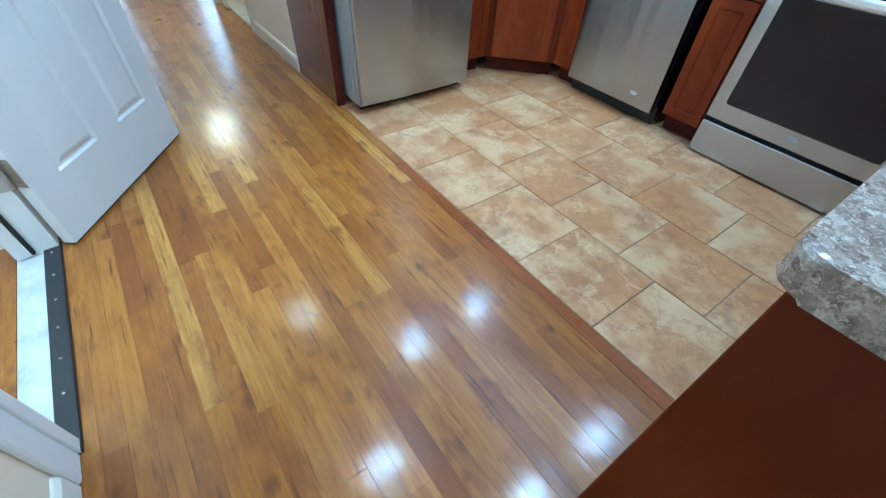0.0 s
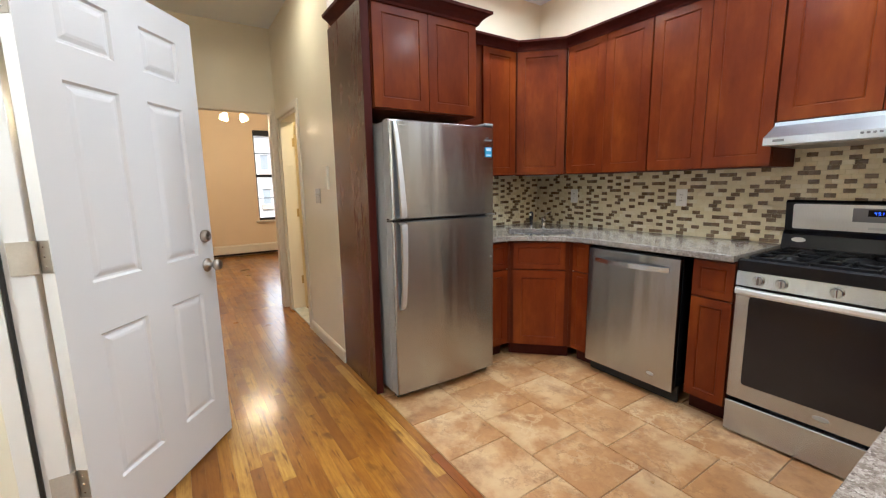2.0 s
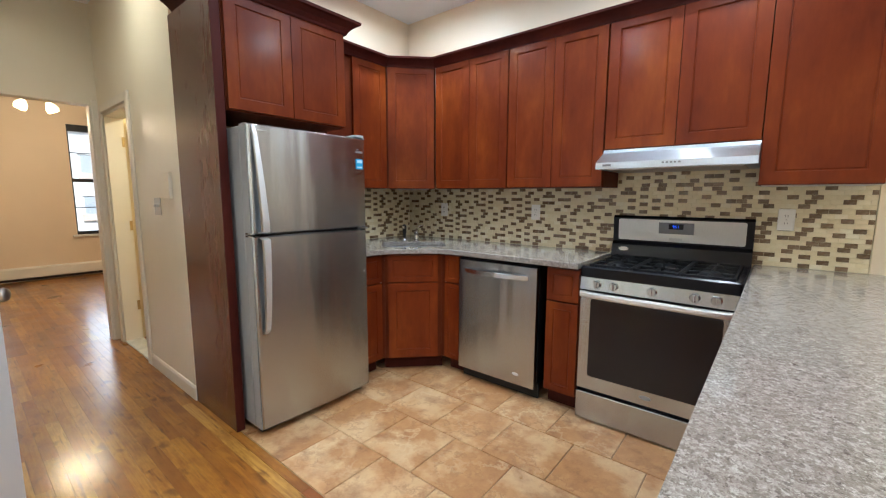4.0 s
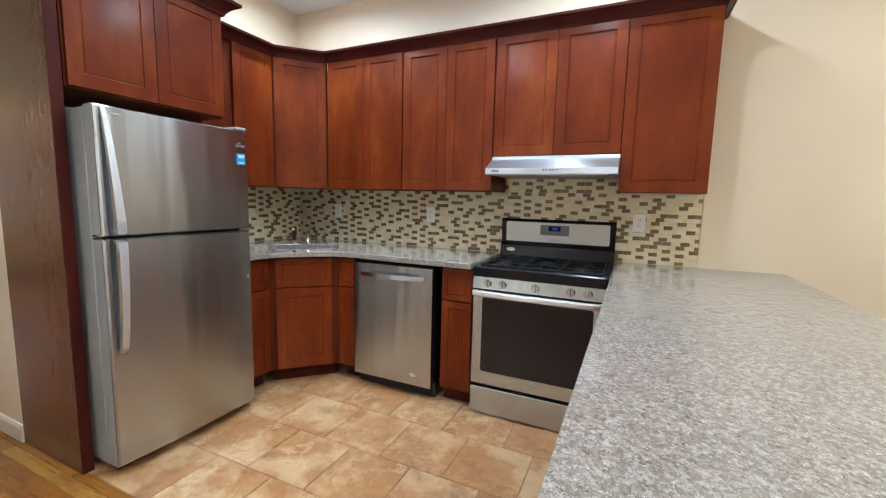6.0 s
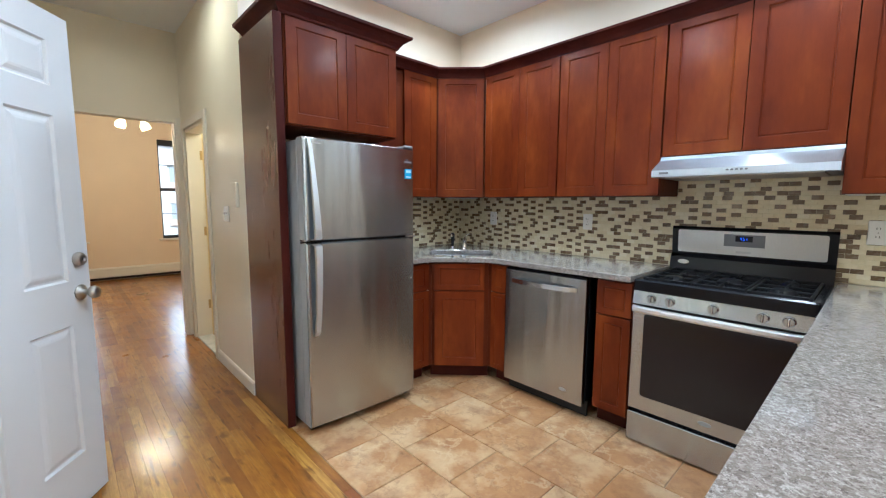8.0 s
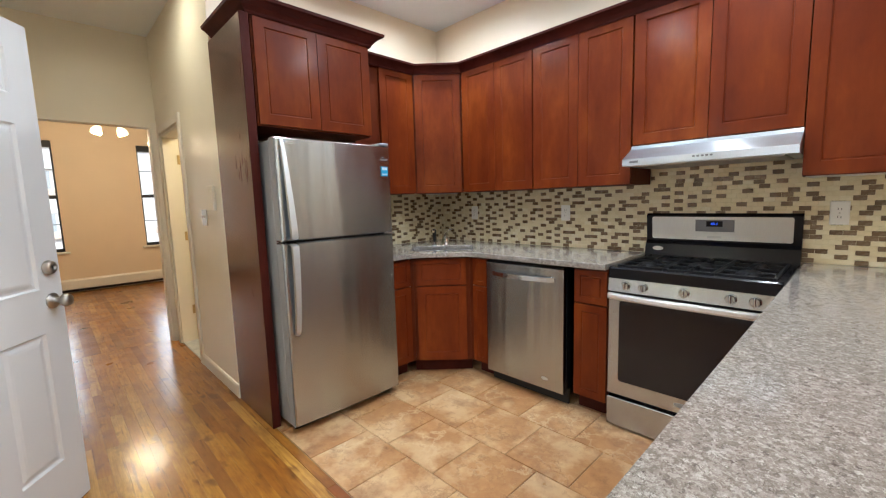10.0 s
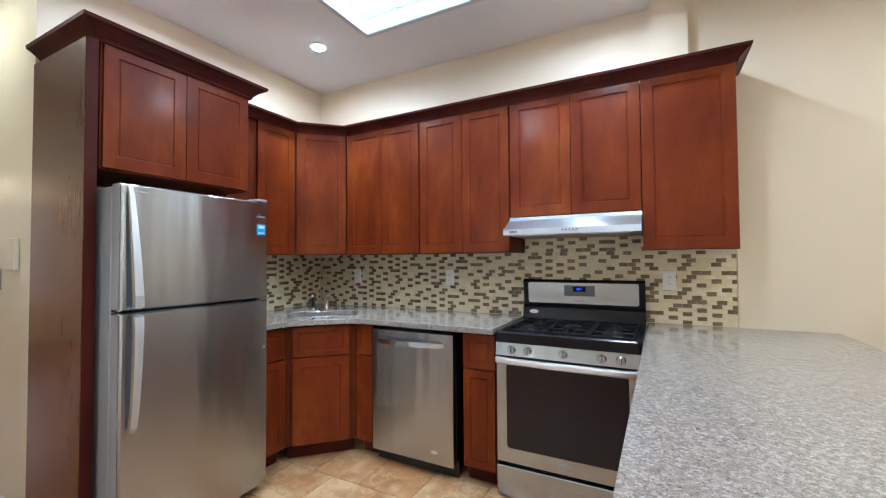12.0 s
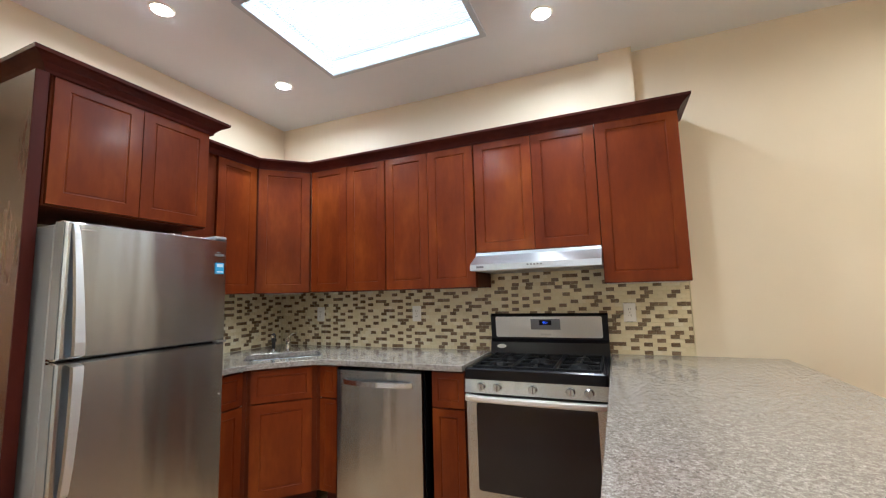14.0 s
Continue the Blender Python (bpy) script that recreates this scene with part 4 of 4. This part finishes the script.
    return rings([[(x - w, y + 0.010, z), (x - w * 0.8, y - 0.004, z), (x + w * 0.8, y - 0.006, z), (x + w, y + 0.006, z)] for x, y, z, w in points])


part("handle", bar_handle([(0.030, -0.002, FH - 0.012, 0.010), (0.032, -0.016, FH - 0.05, 0.012), (0.038, -0.030, FH - 0.18, 0.015), (0.045, -0.042, FH - 0.34, 0.018), (0.051, -0.048, SPLIT + 0.07, 0.021), (0.053, -0.044, SPLIT + 0.02, 0.022), (0.053, -0.008, SPLIT + 0.010, 0.022)]), M_HANDLE, fd1, "tapered flat steel handle")
part("handle", bar_handle([(0.053, -0.008, SPLIT - 0.012, 0.022), (0.053, -0.044, SPLIT - 0.022, 0.022), (0.052, -0.048, SPLIT - 0.08, 0.021), (0.050, -0.046, SPLIT - 0.24, 0.019), (0.047, -0.038, SPLIT - 0.40, 0.017), (0.044, -0.026, SPLIT - 0.50, 0.016), (0.043, -0.006, SPLIT - 0.525, 0.015)]), M_HANDLE, fd2, "tapered flat steel handle")
part("top_hinge", box(FW - 0.075, 0.0, FH + 0.0, FW - 0.008, 0.1, FH + 0.016, 0.006, seg=2), M_FRIDGE_SIDE, fr, "grey hinge cover")
part("mid_hinge", box(FW - 0.05, -0.006, SPLIT - 0.006, FW + 0.006, 0.05, SPLIT + 0.004, 0.002), M_NICKEL, fr)
part("badge", box(0.05, -0.007, FH - 0.035, 0.095, -0.002, FH - 0.03), M_BADGE, fd1, "small pale mark")
stk = part("sticker", box(0.665, -0.0105, 1.475, 0.715, -0.004, 1.535), M_BLUE, fd1, "blue energy label")
part("print", box(0.671, -0.0115, 1.512, 0.709, -0.0095, 1.529), M_BLUE_PALE, stk)
part("print", box(0.671, -0.0115, 1.482, 0.709, -0.0095, 1.490), M_BLUE_PALE, stk)
part("brand_mark", box(0.66, -0.0105, 1.573, 0.715, -0.004, 1.584, 0.001), M_PRINT, fd1, "dark brand mark")
part("brand_mark", box(0.672, -0.010, 1.59, 0.69, -0.004, 1.596, 0.001), M_PRINT, fd1)
part("dimple", lathe(((0.004, 0.0), (0.003, 0.003), (0.001, 0.0035)), 8, "y", (0.715, -0.003, 0.83)), M_BADGE, fd2)

# ---- dishwasher ----
dw = thing("dishwasher", "stainless steel dishwasher with bar handle", "dishwasher", (1.318, -0.542, 0), -90)
part("tub", box(0.004, 0.03, 0.105, 0.604, 0.58, BH - 0.003, 0.002), M_BLACK, dw, "black side walls")
part("toe_panel", box(0.004, 0.06, 0.004, 0.604, 0.075, 0.105), M_RUBBER, dw, "black toe panel")
dd = part("door", box(0.004, -0.006, 0.085, 0.602, 0.028, 0.872, 0.004, seg=2), M_STEEL, dw)
part("control_strip", box(0.006, 0.0, 0.873, 0.60, 0.028, 0.884, 0.002), M_BLACK, dw, "black control strip")
arch = [(0.06 + 0.484 * k / 12, -0.008 - 0.046 * math.sin(math.pi * k / 12) ** 0.6, 0.803 + 0.0 * k) for k in range(13)]
part("handle", rings([[(x, y + 0.008, z - 0.018), (x, y - 0.004, z - 0.014), (x, y - 0.004, z + 0.014), (x, y + 0.008, z + 0.018)] for x, y, z in arch]), M_STEEL_LIGHT, dd, "bright bar handle")
oval = lathe(((0.024, 0.006), (0.022, 0.0075), (0.001, 0.008)), 20, "y")
bmesh.ops.scale(oval, verts=oval.verts, vec=(1, 1, 0.45))
part("badge", shift(oval, 0.47, 0, 0.155), M_BADGE, dd, "oval badge")
# ---- gas range ----
rg = thing("gas_range", "stainless steel gas range with black cooktop and dark oven window", "stove", (1.318, -1.411, 0), -90)
RW = 0.754
part("body", box(0.004, 0.03, 0.02, RW - 0.004, 0.60, 0.89, 0.003), M_BLACK, rg, "black enamel sides")
dr = part("storage_drawer", box(0.003, 0.0, 0.012, RW - 0.003, 0.035, 0.178, 0.005, seg=2), M_STEEL, rg)
od = part("oven_door", rings([[(x0, y, z0), (x1, y, z0), (x1, y, z1), (x0, y, z1)] for x0, x1, z0, z1, y in
          ((0.003, RW - 0.003, 0.196, 0.775, 0.035), (0.003, RW - 0.003, 0.196, 0.775, 0.005), (0.008, RW - 0.008, 0.201, 0.77, 0.0), (0.066, RW - 0.066, 0.282, 0.735, 0.0), (0.070, RW - 0.070, 0.286, 0.731, 0.004))]), M_STEEL, rg)
gl = part("oven_window", rings([[(x, -0.001 if k else 0.004, z) for x, z in rounded([(0.064, 0.28), (RW - 0.064, 0.28), (RW - 0.064, 0.737), (0.064, 0.737)], 0.02, 4)] for k in (0, 1)]), M_OVENGLASS, od, "dark tinted glass window")
hp = [(0.01 + (RW - 0.02) * k / 10, -0.02 - 0.022 * math.sin(math.pi * k / 10) ** 0.5, 0.765) for k in range(11)]
part("handle", rings([[(x, y + 0.008, z - 0.018), (x, y - 0.006, z - 0.016), (x, y - 0.010, z - 0.008), (x, y - 0.010, z + 0.008), (x, y - 0.006, z + 0.015), (x, y + 0.008, z + 0.017)] for x, y, z in hp]), M_FASCIA, od, "bowed steel handle")
for x in (0.012, RW - 0.04):
    part("handle_mount", box(x, -0.022, 0.752, x + 0.028, 0.004, 0.778, 0.003), M_STEEL_LIGHT, od)
emb = lathe(((0.03, 0.0), (0.028, 0.002), (0.001, 0.0025)), 20, "y")
bmesh.ops.scale(emb, verts=emb.verts, vec=(1, 1, 0.4))
part("emblem", shift(emb, RW / 2, 0.0, 0.243), M_FRIDGE_SIDE, od, "oval grey emblem")
cp = part("control_panel", rings([[(x, y, z) for y, z in ((0.035, 0.788), (-0.004, 0.788), (0.004, 0.860), (0.035, 0.860))] for x in (0.003, RW - 0.003)]), M_STEEL, rg)
# Black box drawn as the shaded gap between oven door and control panel.
part("vent_gap", box(0.006, 0.01, 0.776, RW - 0.006, 0.03, 0.788), M_RUBBER, rg, "black strip standing for the shade in the vent gap")
for x in (0.095, 0.185, 0.375, 0.565, 0.655):
    kb = part("knob", lathe(((0.024, 0.0), (0.024, 0.005), (0.020, 0.007), (0.019, 0.018), (0.0185, 0.019), (0.001, 0.019)), 18, "y", (x, 0.001, 0.824)), M_STEEL, cp, "steel burner knob")
    part("grip", box(x - 0.004, -0.030, 0.806, x + 0.004, -0.016, 0.842, 0.002), M_STEEL_LIGHT, kb)
ck = part("cooktop", rings([rounded_loop for rounded_loop in ([(x, y, z) for x, y in rounded([(a, b), (RW - a, b), (RW - a, 0.57), (a, 0.57)], 0.02, 4)] for a, b, z in ((0.0, -0.008, 0.861), (0.0, -0.010, 0.914), (0.006, 0.0, 0.922), (0.03, 0.03, 0.922), (0.04, 0.04, 0.914)))]), M_BLACK, rg, "black enamel cooktop")


def grate(x0, x1):
    y0, y1, z = 0.035, 0.545, 0.931
    bm = bmesh.new()
    for x in (x0, x1 - 0.012):
        box(x, y0, z - 0.012, x + 0.012, y1, z, 0.002, bm)
    for y in (y0, (y0 + y1) / 2 - 0.006, y1 - 0.012):
        box(x0 + 0.012, y, z - 0.012, x1 - 0.012, y + 0.012, z, 0.002, bm)
    xm = (x0 + x1) / 2
    for cy in (y0 + 0.13, y1 - 0.13):
        box(xm - 0.006, cy - 0.115, z - 0.012, xm + 0.006, cy - 0.035, z + 0.001, 0.002, bm)
        box(xm - 0.006, cy + 0.035, z - 0.012, xm + 0.006, cy + 0.115, z + 0.001, 0.002, bm)
        box(x0 + 0.012, cy - 0.006, z - 0.012, xm - 0.035, cy + 0.006, z + 0.001, 0.002, bm)
        box(xm + 0.035, cy - 0.006, z - 0.012, x1 - 0.012, cy + 0.006, z + 0.001, 0.002, bm)
    for x in (x0, x1 - 0.012):
        for y in (y0, y1 - 0.012):
            box(x, y, 0.9145, x + 0.012, y + 0.012, z - 0.012, 0, bm)
    return bm


for x0, x1 in ((0.035, 0.262), (0.266, 0.488), (0.492, 0.719)):
    part("grate", grate(x0, x1), M_IRON, ck, "cast iron grate")
for x, y, r in ((0.148, 0.165, 0.042), (0.148, 0.415, 0.034), (0.377, 0.29, 0.05), (0.605, 0.165, 0.045), (0.605, 0.415, 0.034)):
    part("burner", lathe(((r + 0.012, 0.914), (r + 0.01, 0.922), (r, 0.924), (r, 0.931), (r - 0.006, 0.934), (0.001, 0.934)), 20, "z", (x, y, 0)), M_IRON, ck, "round burner cap", True)
bg = part("backguard", rings([[(x, y, z) for y, z in ((0.605, 0.88), (0.535, 0.88), (0.555, 1.0), (0.575, 1.02), (0.56, 1.175), (0.572, 1.188), (0.605, 1.188))] for x in (0.0, RW)]), M_BLACK, rg, "black backguard")
sp = part("steel_fascia", rings([[(x, y, z) for x, z in rounded([(0.035, 1.032), (RW - 0.035, 1.032), (RW - 0.035, 1.168), (0.035, 1.168)], 0.012, 4) for y in ((0.5755 - d) - (z - 1.02) * 0.097,)] for d in (0.0, 0.006)]), M_FASCIA, bg, "steel control fascia")


def on_fascia(x0, x1, z0, z1, lift):
    ys = [0.5695 - (z - 1.02) * 0.097 - lift for z in (z0, z1)]
    return rings([[(x0, ys[0] + d, z0), (x1, ys[0] + d, z0), (x1, ys[1] + d, z1), (x0, ys[1] + d, z1)] for d in (0.004, 0.0)])


ds = part("display", on_fascia(0.275, 0.465, 1.083, 1.152, 0.003), M_PRINT, sp, "grey control display")
part("display_glass", on_fascia(0.33, 0.41, 1.112, 1.145, 0.005), M_BLACK, ds)
DIG = 0.353


def digit(x, segs):
    bm = bmesh.new()
    for s in segs:
        a, b, c, d = {"a": (0, 0.01, 0.018, 0.0205), "b": (0.008, 0.0105, 0.009, 0.02), "c": (0.008, 0.0105, 0, 0.01), "d": (0, 0.01, 0, 0.0025), "e": (0, 0.0025, 0, 0.01), "f": (0, 0.0025, 0.009, 0.02), "g": (0, 0.01, 0.009, 0.0115)}[s]
        join(bm, on_fascia(x + a * 0.7, x + b * 0.7, 1.121 + c * 0.7, 1.121 + d * 0.7, 0.0065))
    return bm


part("digits", join(join(digit(DIG, "fgbc"), digit(DIG + 0.013, "afgcd")), digit(DIG + 0.024, "bc")), M_LED, ds, "blue lit clock digits")
part("brand_mark", on_fascia(0.335, 0.405, 1.045, 1.057, 0.002), M_BADGE, sp, "pale brand mark")
oval = lathe(((0.032, 0.0), (0.031, 0.003), (0.001, 0.004)), 20, "y")
bmesh.ops.scale(oval, verts=oval.verts, vec=(1, 1, 0.42))
part("badge", shift(oval, 0.075, 0.549, 0.972), M_PLASTIC, bg, "white oval badge")
for x in (0.05, RW - 0.05):
    part("foot", lathe(((0.018, 0.0), (0.018, 0.014), (0.008, 0.016), (0.008, 0.03)), 10, "z", (x, 0.1, 0)), M_RUBBER, rg)

# ---- range hood ----
hd_ = thing("range_hood", "slim stainless steel under-cabinet range hood", "hood", (1.47, -1.412, 1.468), -90)
part("canopy", rings([[(x, y, z) for y, z in ((0.455, 0.0), (0.0, 0.0), (0.0, 0.036), (0.125, 0.100), (0.128, 0.118), (0.455, 0.118))] for x in (0.0, 0.752)]), M_HOOD, hd_)
part("filter", box(0.05, 0.05, -0.006, 0.7, 0.4, 0.002, 0.002), M_NICKEL, hd_, "grey mesh filter")
for k in range(5):
    part("button", box(0.345 + k * 0.019, -0.003, 0.019, 0.357 + k * 0.019, 0.001, 0.028, 0.002), M_PRINT, hd_, "small grey button")
part("brand_mark", box(0.04, -0.002, 0.014, 0.085, 0.001, 0.026), M_PRINT, hd_, "small dark mark")


# ---- outlets and hall controls ----
def outlet(y, z, double=True):
    ob = thing("wall_outlet", "white plastic wall outlet on the mosaic splashback", "outlet", (EAST - 0.010, y, z), -90, "splashback outlets")
    part("plate", box(-0.036, -0.006, -0.058, 0.036, 0.002, 0.058, 0.003, seg=2), M_PLASTIC, ob)
    for dz in (-0.02, 0.02):
        sk = part("socket", lathe(((0.016, 0.006), (0.016, 0.009), (0.001, 0.0095)), 16, "y", (0, 0, dz)), M_PLASTIC, ob)
        for dx in (-0.006, 0.006):
            part("slot", box(dx - 0.0012, -0.0102, dz - 0.004, dx + 0.0012, -0.009, dz + 0.005), M_RUBBER, sk)
    part("screw", lathe(((0.003, 0.006), (0.002, 0.0075), (0.0005, 0.008)), 8, "y", (0, 0, 0)), M_NICKEL, ob)
    return ob


for y in (0.081, -0.821, -2.293):
    outlet(y, 1.19)
th = thing("wall_intercom", "cream painted intercom box on the hallway wall", "intercom", (-0.035, 0.74, 1.37), -90)
part("case", box(-0.06, -0.024, -0.085, 0.06, -0.001, 0.085, 0.006, seg=2), M_HALL, th)
part("speaker_grille", boxes(*[(-0.03, -0.0255, 0.02 + k * 0.009, 0.03, -0.0235, 0.024 + k * 0.009) for k in range(5)]), M_HALL, th, "slotted speaker grille")
sw = thing("light_switch", "shiny metal light switch plate on the hallway wall", "switch", (-0.035, 0.98, 1.235), -90)
part("plate", box(-0.06, -0.007, -0.058, 0.06, -0.001, 0.058, 0.003, seg=2), M_SWITCH, sw, "polished metal plate")
for dx in (-0.025, 0.025):
    part("toggle", box(dx - 0.005, -0.02, -0.004, dx + 0.005, -0.006, 0.012, 0.002), M_PLASTIC, sw)

ul = thing("under_cabinet_light", "slim grey light bar under the corner wall cabinet", "lamp", (1.56, 0.135, UB - 0.001), -45)
part("body", box(-0.13, -0.012, -0.006, 0.13, 0.012, 0.0, 0.002), M_BADGE, ul, "grey metal housing")
part("lens", box(-0.12, -0.008, -0.008, 0.12, 0.008, -0.0062, 0.0008), M_PLASTIC, ul, "frosted lens")
for x in (-0.13, 0.13):
    part("end_cap", box(x - 0.004, -0.013, -0.007, x + 0.004, 0.013, 0.0, 0.001), M_BADGE, ul)

# ---- mosaic splashback ----
PX, PZ, G = 0.0488, 0.0243, 0.0013
structure("splashback_bed", boxes((EAST - 0.006, -2.628, CT + 0.0, EAST - 0.0, NORTH - 0.0, 1.372), (EAST - 0.006, -2.165, 1.372, EAST, -1.413, 1.587), (0.778, NORTH - 0.006, CT, EAST - 0.006, NORTH, 1.372)), M_GROUT, "pale grout bed of the mosaic splashback", "splashback")
bed = bpy.data.objects["splashback_bed"]
brick_mesh = {}


def brick(w, dark):
    key = (round(w, 4), dark)
    if key not in brick_mesh:
        bm = box(0, -0.0024, 0, w, 0.0, PZ - G, 0.0007)
        bmesh.ops.recalc_face_normals(bm, faces=bm.faces)
        me = bpy.data.meshes.new("brick")
        bm.to_mesh(me)
        bm.free()
        me.materials.append(M_MOSAIC[dark])
        brick_mesh[key] = me
    return brick_mesh[key]


rest_of = {0: ([], []), 1: ([], [])}
rm = random.Random(21)


def lay_brick(origin, along_x, start, w, z, single, dark):
    """One mosaic brick: start is the run along the wall."""
    if single:
        ob = new("brick", brick(w, dark))
        ob.parent = bed
        ob.matrix_local = (Matrix.Translation((origin + start, NORTH - 0.006, z)) if along_x else pose(EAST - 0.006, origin - start, z, 0, 0, -90))
        return
    verts, faces = rest_of[dark]
    b = len(verts)
    d = 0.0022
    c = ((0, 0), (w, 0), (w, PZ - G), (0, PZ - G))
    e = 0.0009
    for depth, ins in ((0.0, 0.0), (d - 0.0008, 0.0), (d, e)):
        for a, h in c:
            u = start + (a + ins if a == 0 else a - ins)
            v = z + (h + ins if h == 0 else h - ins)
            verts.append((origin + u, NORTH - 0.006 - depth, v) if along_x else (EAST - 0.006 - depth, origin - u, v))
    for r in (0, 4):
        for k in range(4):
            faces.append((b + r + k, b + r + (k + 1) % 4, b + r + 4 + (k + 1) % 4, b + r + 4 + k))
    faces.append((b + 8, b + 9, b + 10, b + 11))


def lay(origin, along_x, length, z0, z1, near):
    row, z, above = 0, z0, []
    while z + PZ - G <= z1 + 0.004:
        u = -(PX / 2 if row % 2 else 0.0)
        run, wait = 0, rm.choice((0, 1, 2, 3))
        below, above = above, []
        while u < length - 0.004:
            a, b = max(u, 0.0), min(u + PX - G, length)
            if b - a > 0.006:
                dark = int(wait <= 0)
                if dark and any(p < b and q > a for p, q in below) and rm.random() < 0.7:
                    dark = 0
                if dark:
                    run += 1
                    above.append((a, b))
                    wait = 0 if run == 1 and rm.random() < 0.24 else rm.choice((1, 1, 2, 2, 2, 3))
                else:
                    run, wait = 0, wait - 1
                lay_brick(origin, along_x, a, b - a, z, near(a, z), dark)
            u += PX
        row += 1
        z += PZ


lay(0.778, True, EAST - 0.0105 - 0.778, CT + 0.002, 1.368, lambda u, z: False)
lay(NORTH - 0.0105, False, NORTH - 0.0105 + 2.626, CT + 0.002, 1.368, lambda u, z: u > NORTH + 2.165 or (NORTH + 1.413 > u > NORTH + 1.12))
lay(-1.4135, False, 0.751, CT + 0.002 + 18 * PZ, 1.587, lambda u, z: False)
for dark, kind in ((0, "pale_bricks"), (1, "brown_bricks")):
    me = bpy.data.meshes.new(kind)
    me.from_pydata(rest_of[dark][0], [], rest_of[dark][1])
    me.materials.append(M_MOSAIC_ISLAND[dark])
    rest = new(kind, me)
    rest.parent = bed
    tagged(rest, kind="stuff")
edge = part("edge_trim", box(EAST - 0.011, -2.633, CT, EAST - 0.0, -2.629, 1.37), M_GROUT, bed, "pale edge of the mosaic")

# ---- floor tiles ----
TX, TY, TG = 0.356, 0.356, 0.0045
tiles = structure("floor_tiles", boxes((BORDER, -2.80, -0.022, EAST, NORTH, -0.004)), M_FLOOR_GROUT, "mottled tan stone tile kitchen floor", "floor")
tile_mesh = {}


def slab_mesh(cache, name, w, d, h, material, bev):
    key = (round(w, 3), round(d, 3))
    if key not in cache:
        bm = box(-w / 2, -d / 2, -h, w / 2, d / 2, 0, bev)
        bmesh.ops.recalc_face_normals(bm, faces=bm.faces)
        me = bpy.data.meshes.new(name)
        bm.to_mesh(me)
        bm.free()
        me.materials.append(material)
        cache[key] = me
    return cache[key]


rs = random.Random(4)
col = 0
x = BORDER
while x < EAST - 0.02:
    x1 = min(x + TX, EAST)
    y = -1.518 - 4 * TY + (TY * 0.465 if col % 2 else 0.0) - TY
    while y < NORTH:
        y0, y1 = max(y, -2.80), min(y + TY, NORTH)
        if y1 - y0 > 0.03:
            ob = new("tile", slab_mesh(tile_mesh, "tile", x1 - x - TG, y1 - y0 - TG, 0.009, M_TILE, 0.0022))
            ob.parent = tiles
            ob.location = ((x + x1) / 2, (y0 + y1) / 2, 0.001 + rs.uniform(-0.0006, 0.0006))
        y += TY
    x += TX
    col += 1

# ---- oak strip floor ----
oakfloor = structure("oak_floor", boxes((WEST, SOUTH, -0.022, BORDER - 0.004, 2.45, -0.012)), M_SUBFLOOR, "varnished honey oak strip floor with worn dark streaks", "floor")
plank_mesh = {}
rp = random.Random(11)
pv, pf = [], []


def plank_block(x0, x1, y0, y1, step, near):
    n = max(1, round((x1 - x0) / step))
    w = (x1 - x0) / n
    for i in range(n):
        xc = x0 + (i + 0.5) * w
        y = y0 - rp.uniform(0, 0.6)
        while y < y1:
            ln = rp.choice((0.5, 0.7, 0.9, 1.15, 1.4, 1.7))
            a, b = max(y, y0), min(y + ln, y1)
            y += ln
            if b - a < 0.02:
                continue
            top = rp.uniform(-0.0002, 0.0002)
            if near(xc, (a + b) / 2) and abs(b - a - ln) < 1e-6:
                ob = new("plank", slab_mesh(plank_mesh, "plank", w - 0.0003, ln - 0.0003, 0.012, M_OAK, 0.0003))
                ob.parent = oakfloor
                ob.location = (xc, (a + b) / 2, top)
            else:
                k = len(pv)
                h, e = w / 2 - 0.00015, 0.00015
                for z, ins in ((-0.012, 0.0), (top - 0.0003, 0.0), (top, 0.0003)):
                    pv.extend(((xc - h + ins, a + e + ins, z), (xc + h - ins, a + e + ins, z), (xc + h - ins, b - e - ins, z), (xc - h + ins, b - e - ins, z)))
                for r in (0, 4):
                    for j in range(4):
                        pf.append((k + r + j, k + r + (j + 1) % 4, k + r + 4 + (j + 1) % 4, k + r + 4 + j))
                pf.append((k + 8, k + 9, k + 10, k + 11))


for y0, y1, wood in ((SOUTH, -2.3, M_OAK), (-2.299, -1.42, M_OAK_BORDER), (-1.419, -0.72, M_OAK_BORDER), (-0.719, -0.005, M_OAK)):
    part("border_board", box(BORDER - 0.05, y0, -0.012, BORDER - 0.003, y1, 0.0012, 0.001), wood, oakfloor, "darker border board" if wood is M_OAK_BORDER else "")
plank_block(WEST, BORDER - 0.051, SOUTH, 2.45, 0.058, lambda x, y: -2.3 < y < 1.6)
plank_block(BORDER - 0.05, -0.002, 0.0, 2.45, 0.055, lambda x, y: False)
plank_block(-2.6, 1.75, 2.45, 6.5, 0.058, lambda x, y: False)
plank_block(BORDER - 0.05, EAST, SOUTH, -2.80, 0.058, lambda x, y: False)
plank_block(0.0, 1.6, NORTH + 0.12, 2.45, 0.058, lambda x, y: False)
plank_block(-3.2, WEST - 0.106, -2.8, -0.42, 0.11, lambda x, y: False)
me = bpy.data.meshes.new("oak_boards")
me.from_pydata(pv, [], pf)
me.materials.append(M_OAK_ISLAND)
rest = new("oak_boards", me)
rest.parent = oakfloor
tagged(rest, kind="stuff")
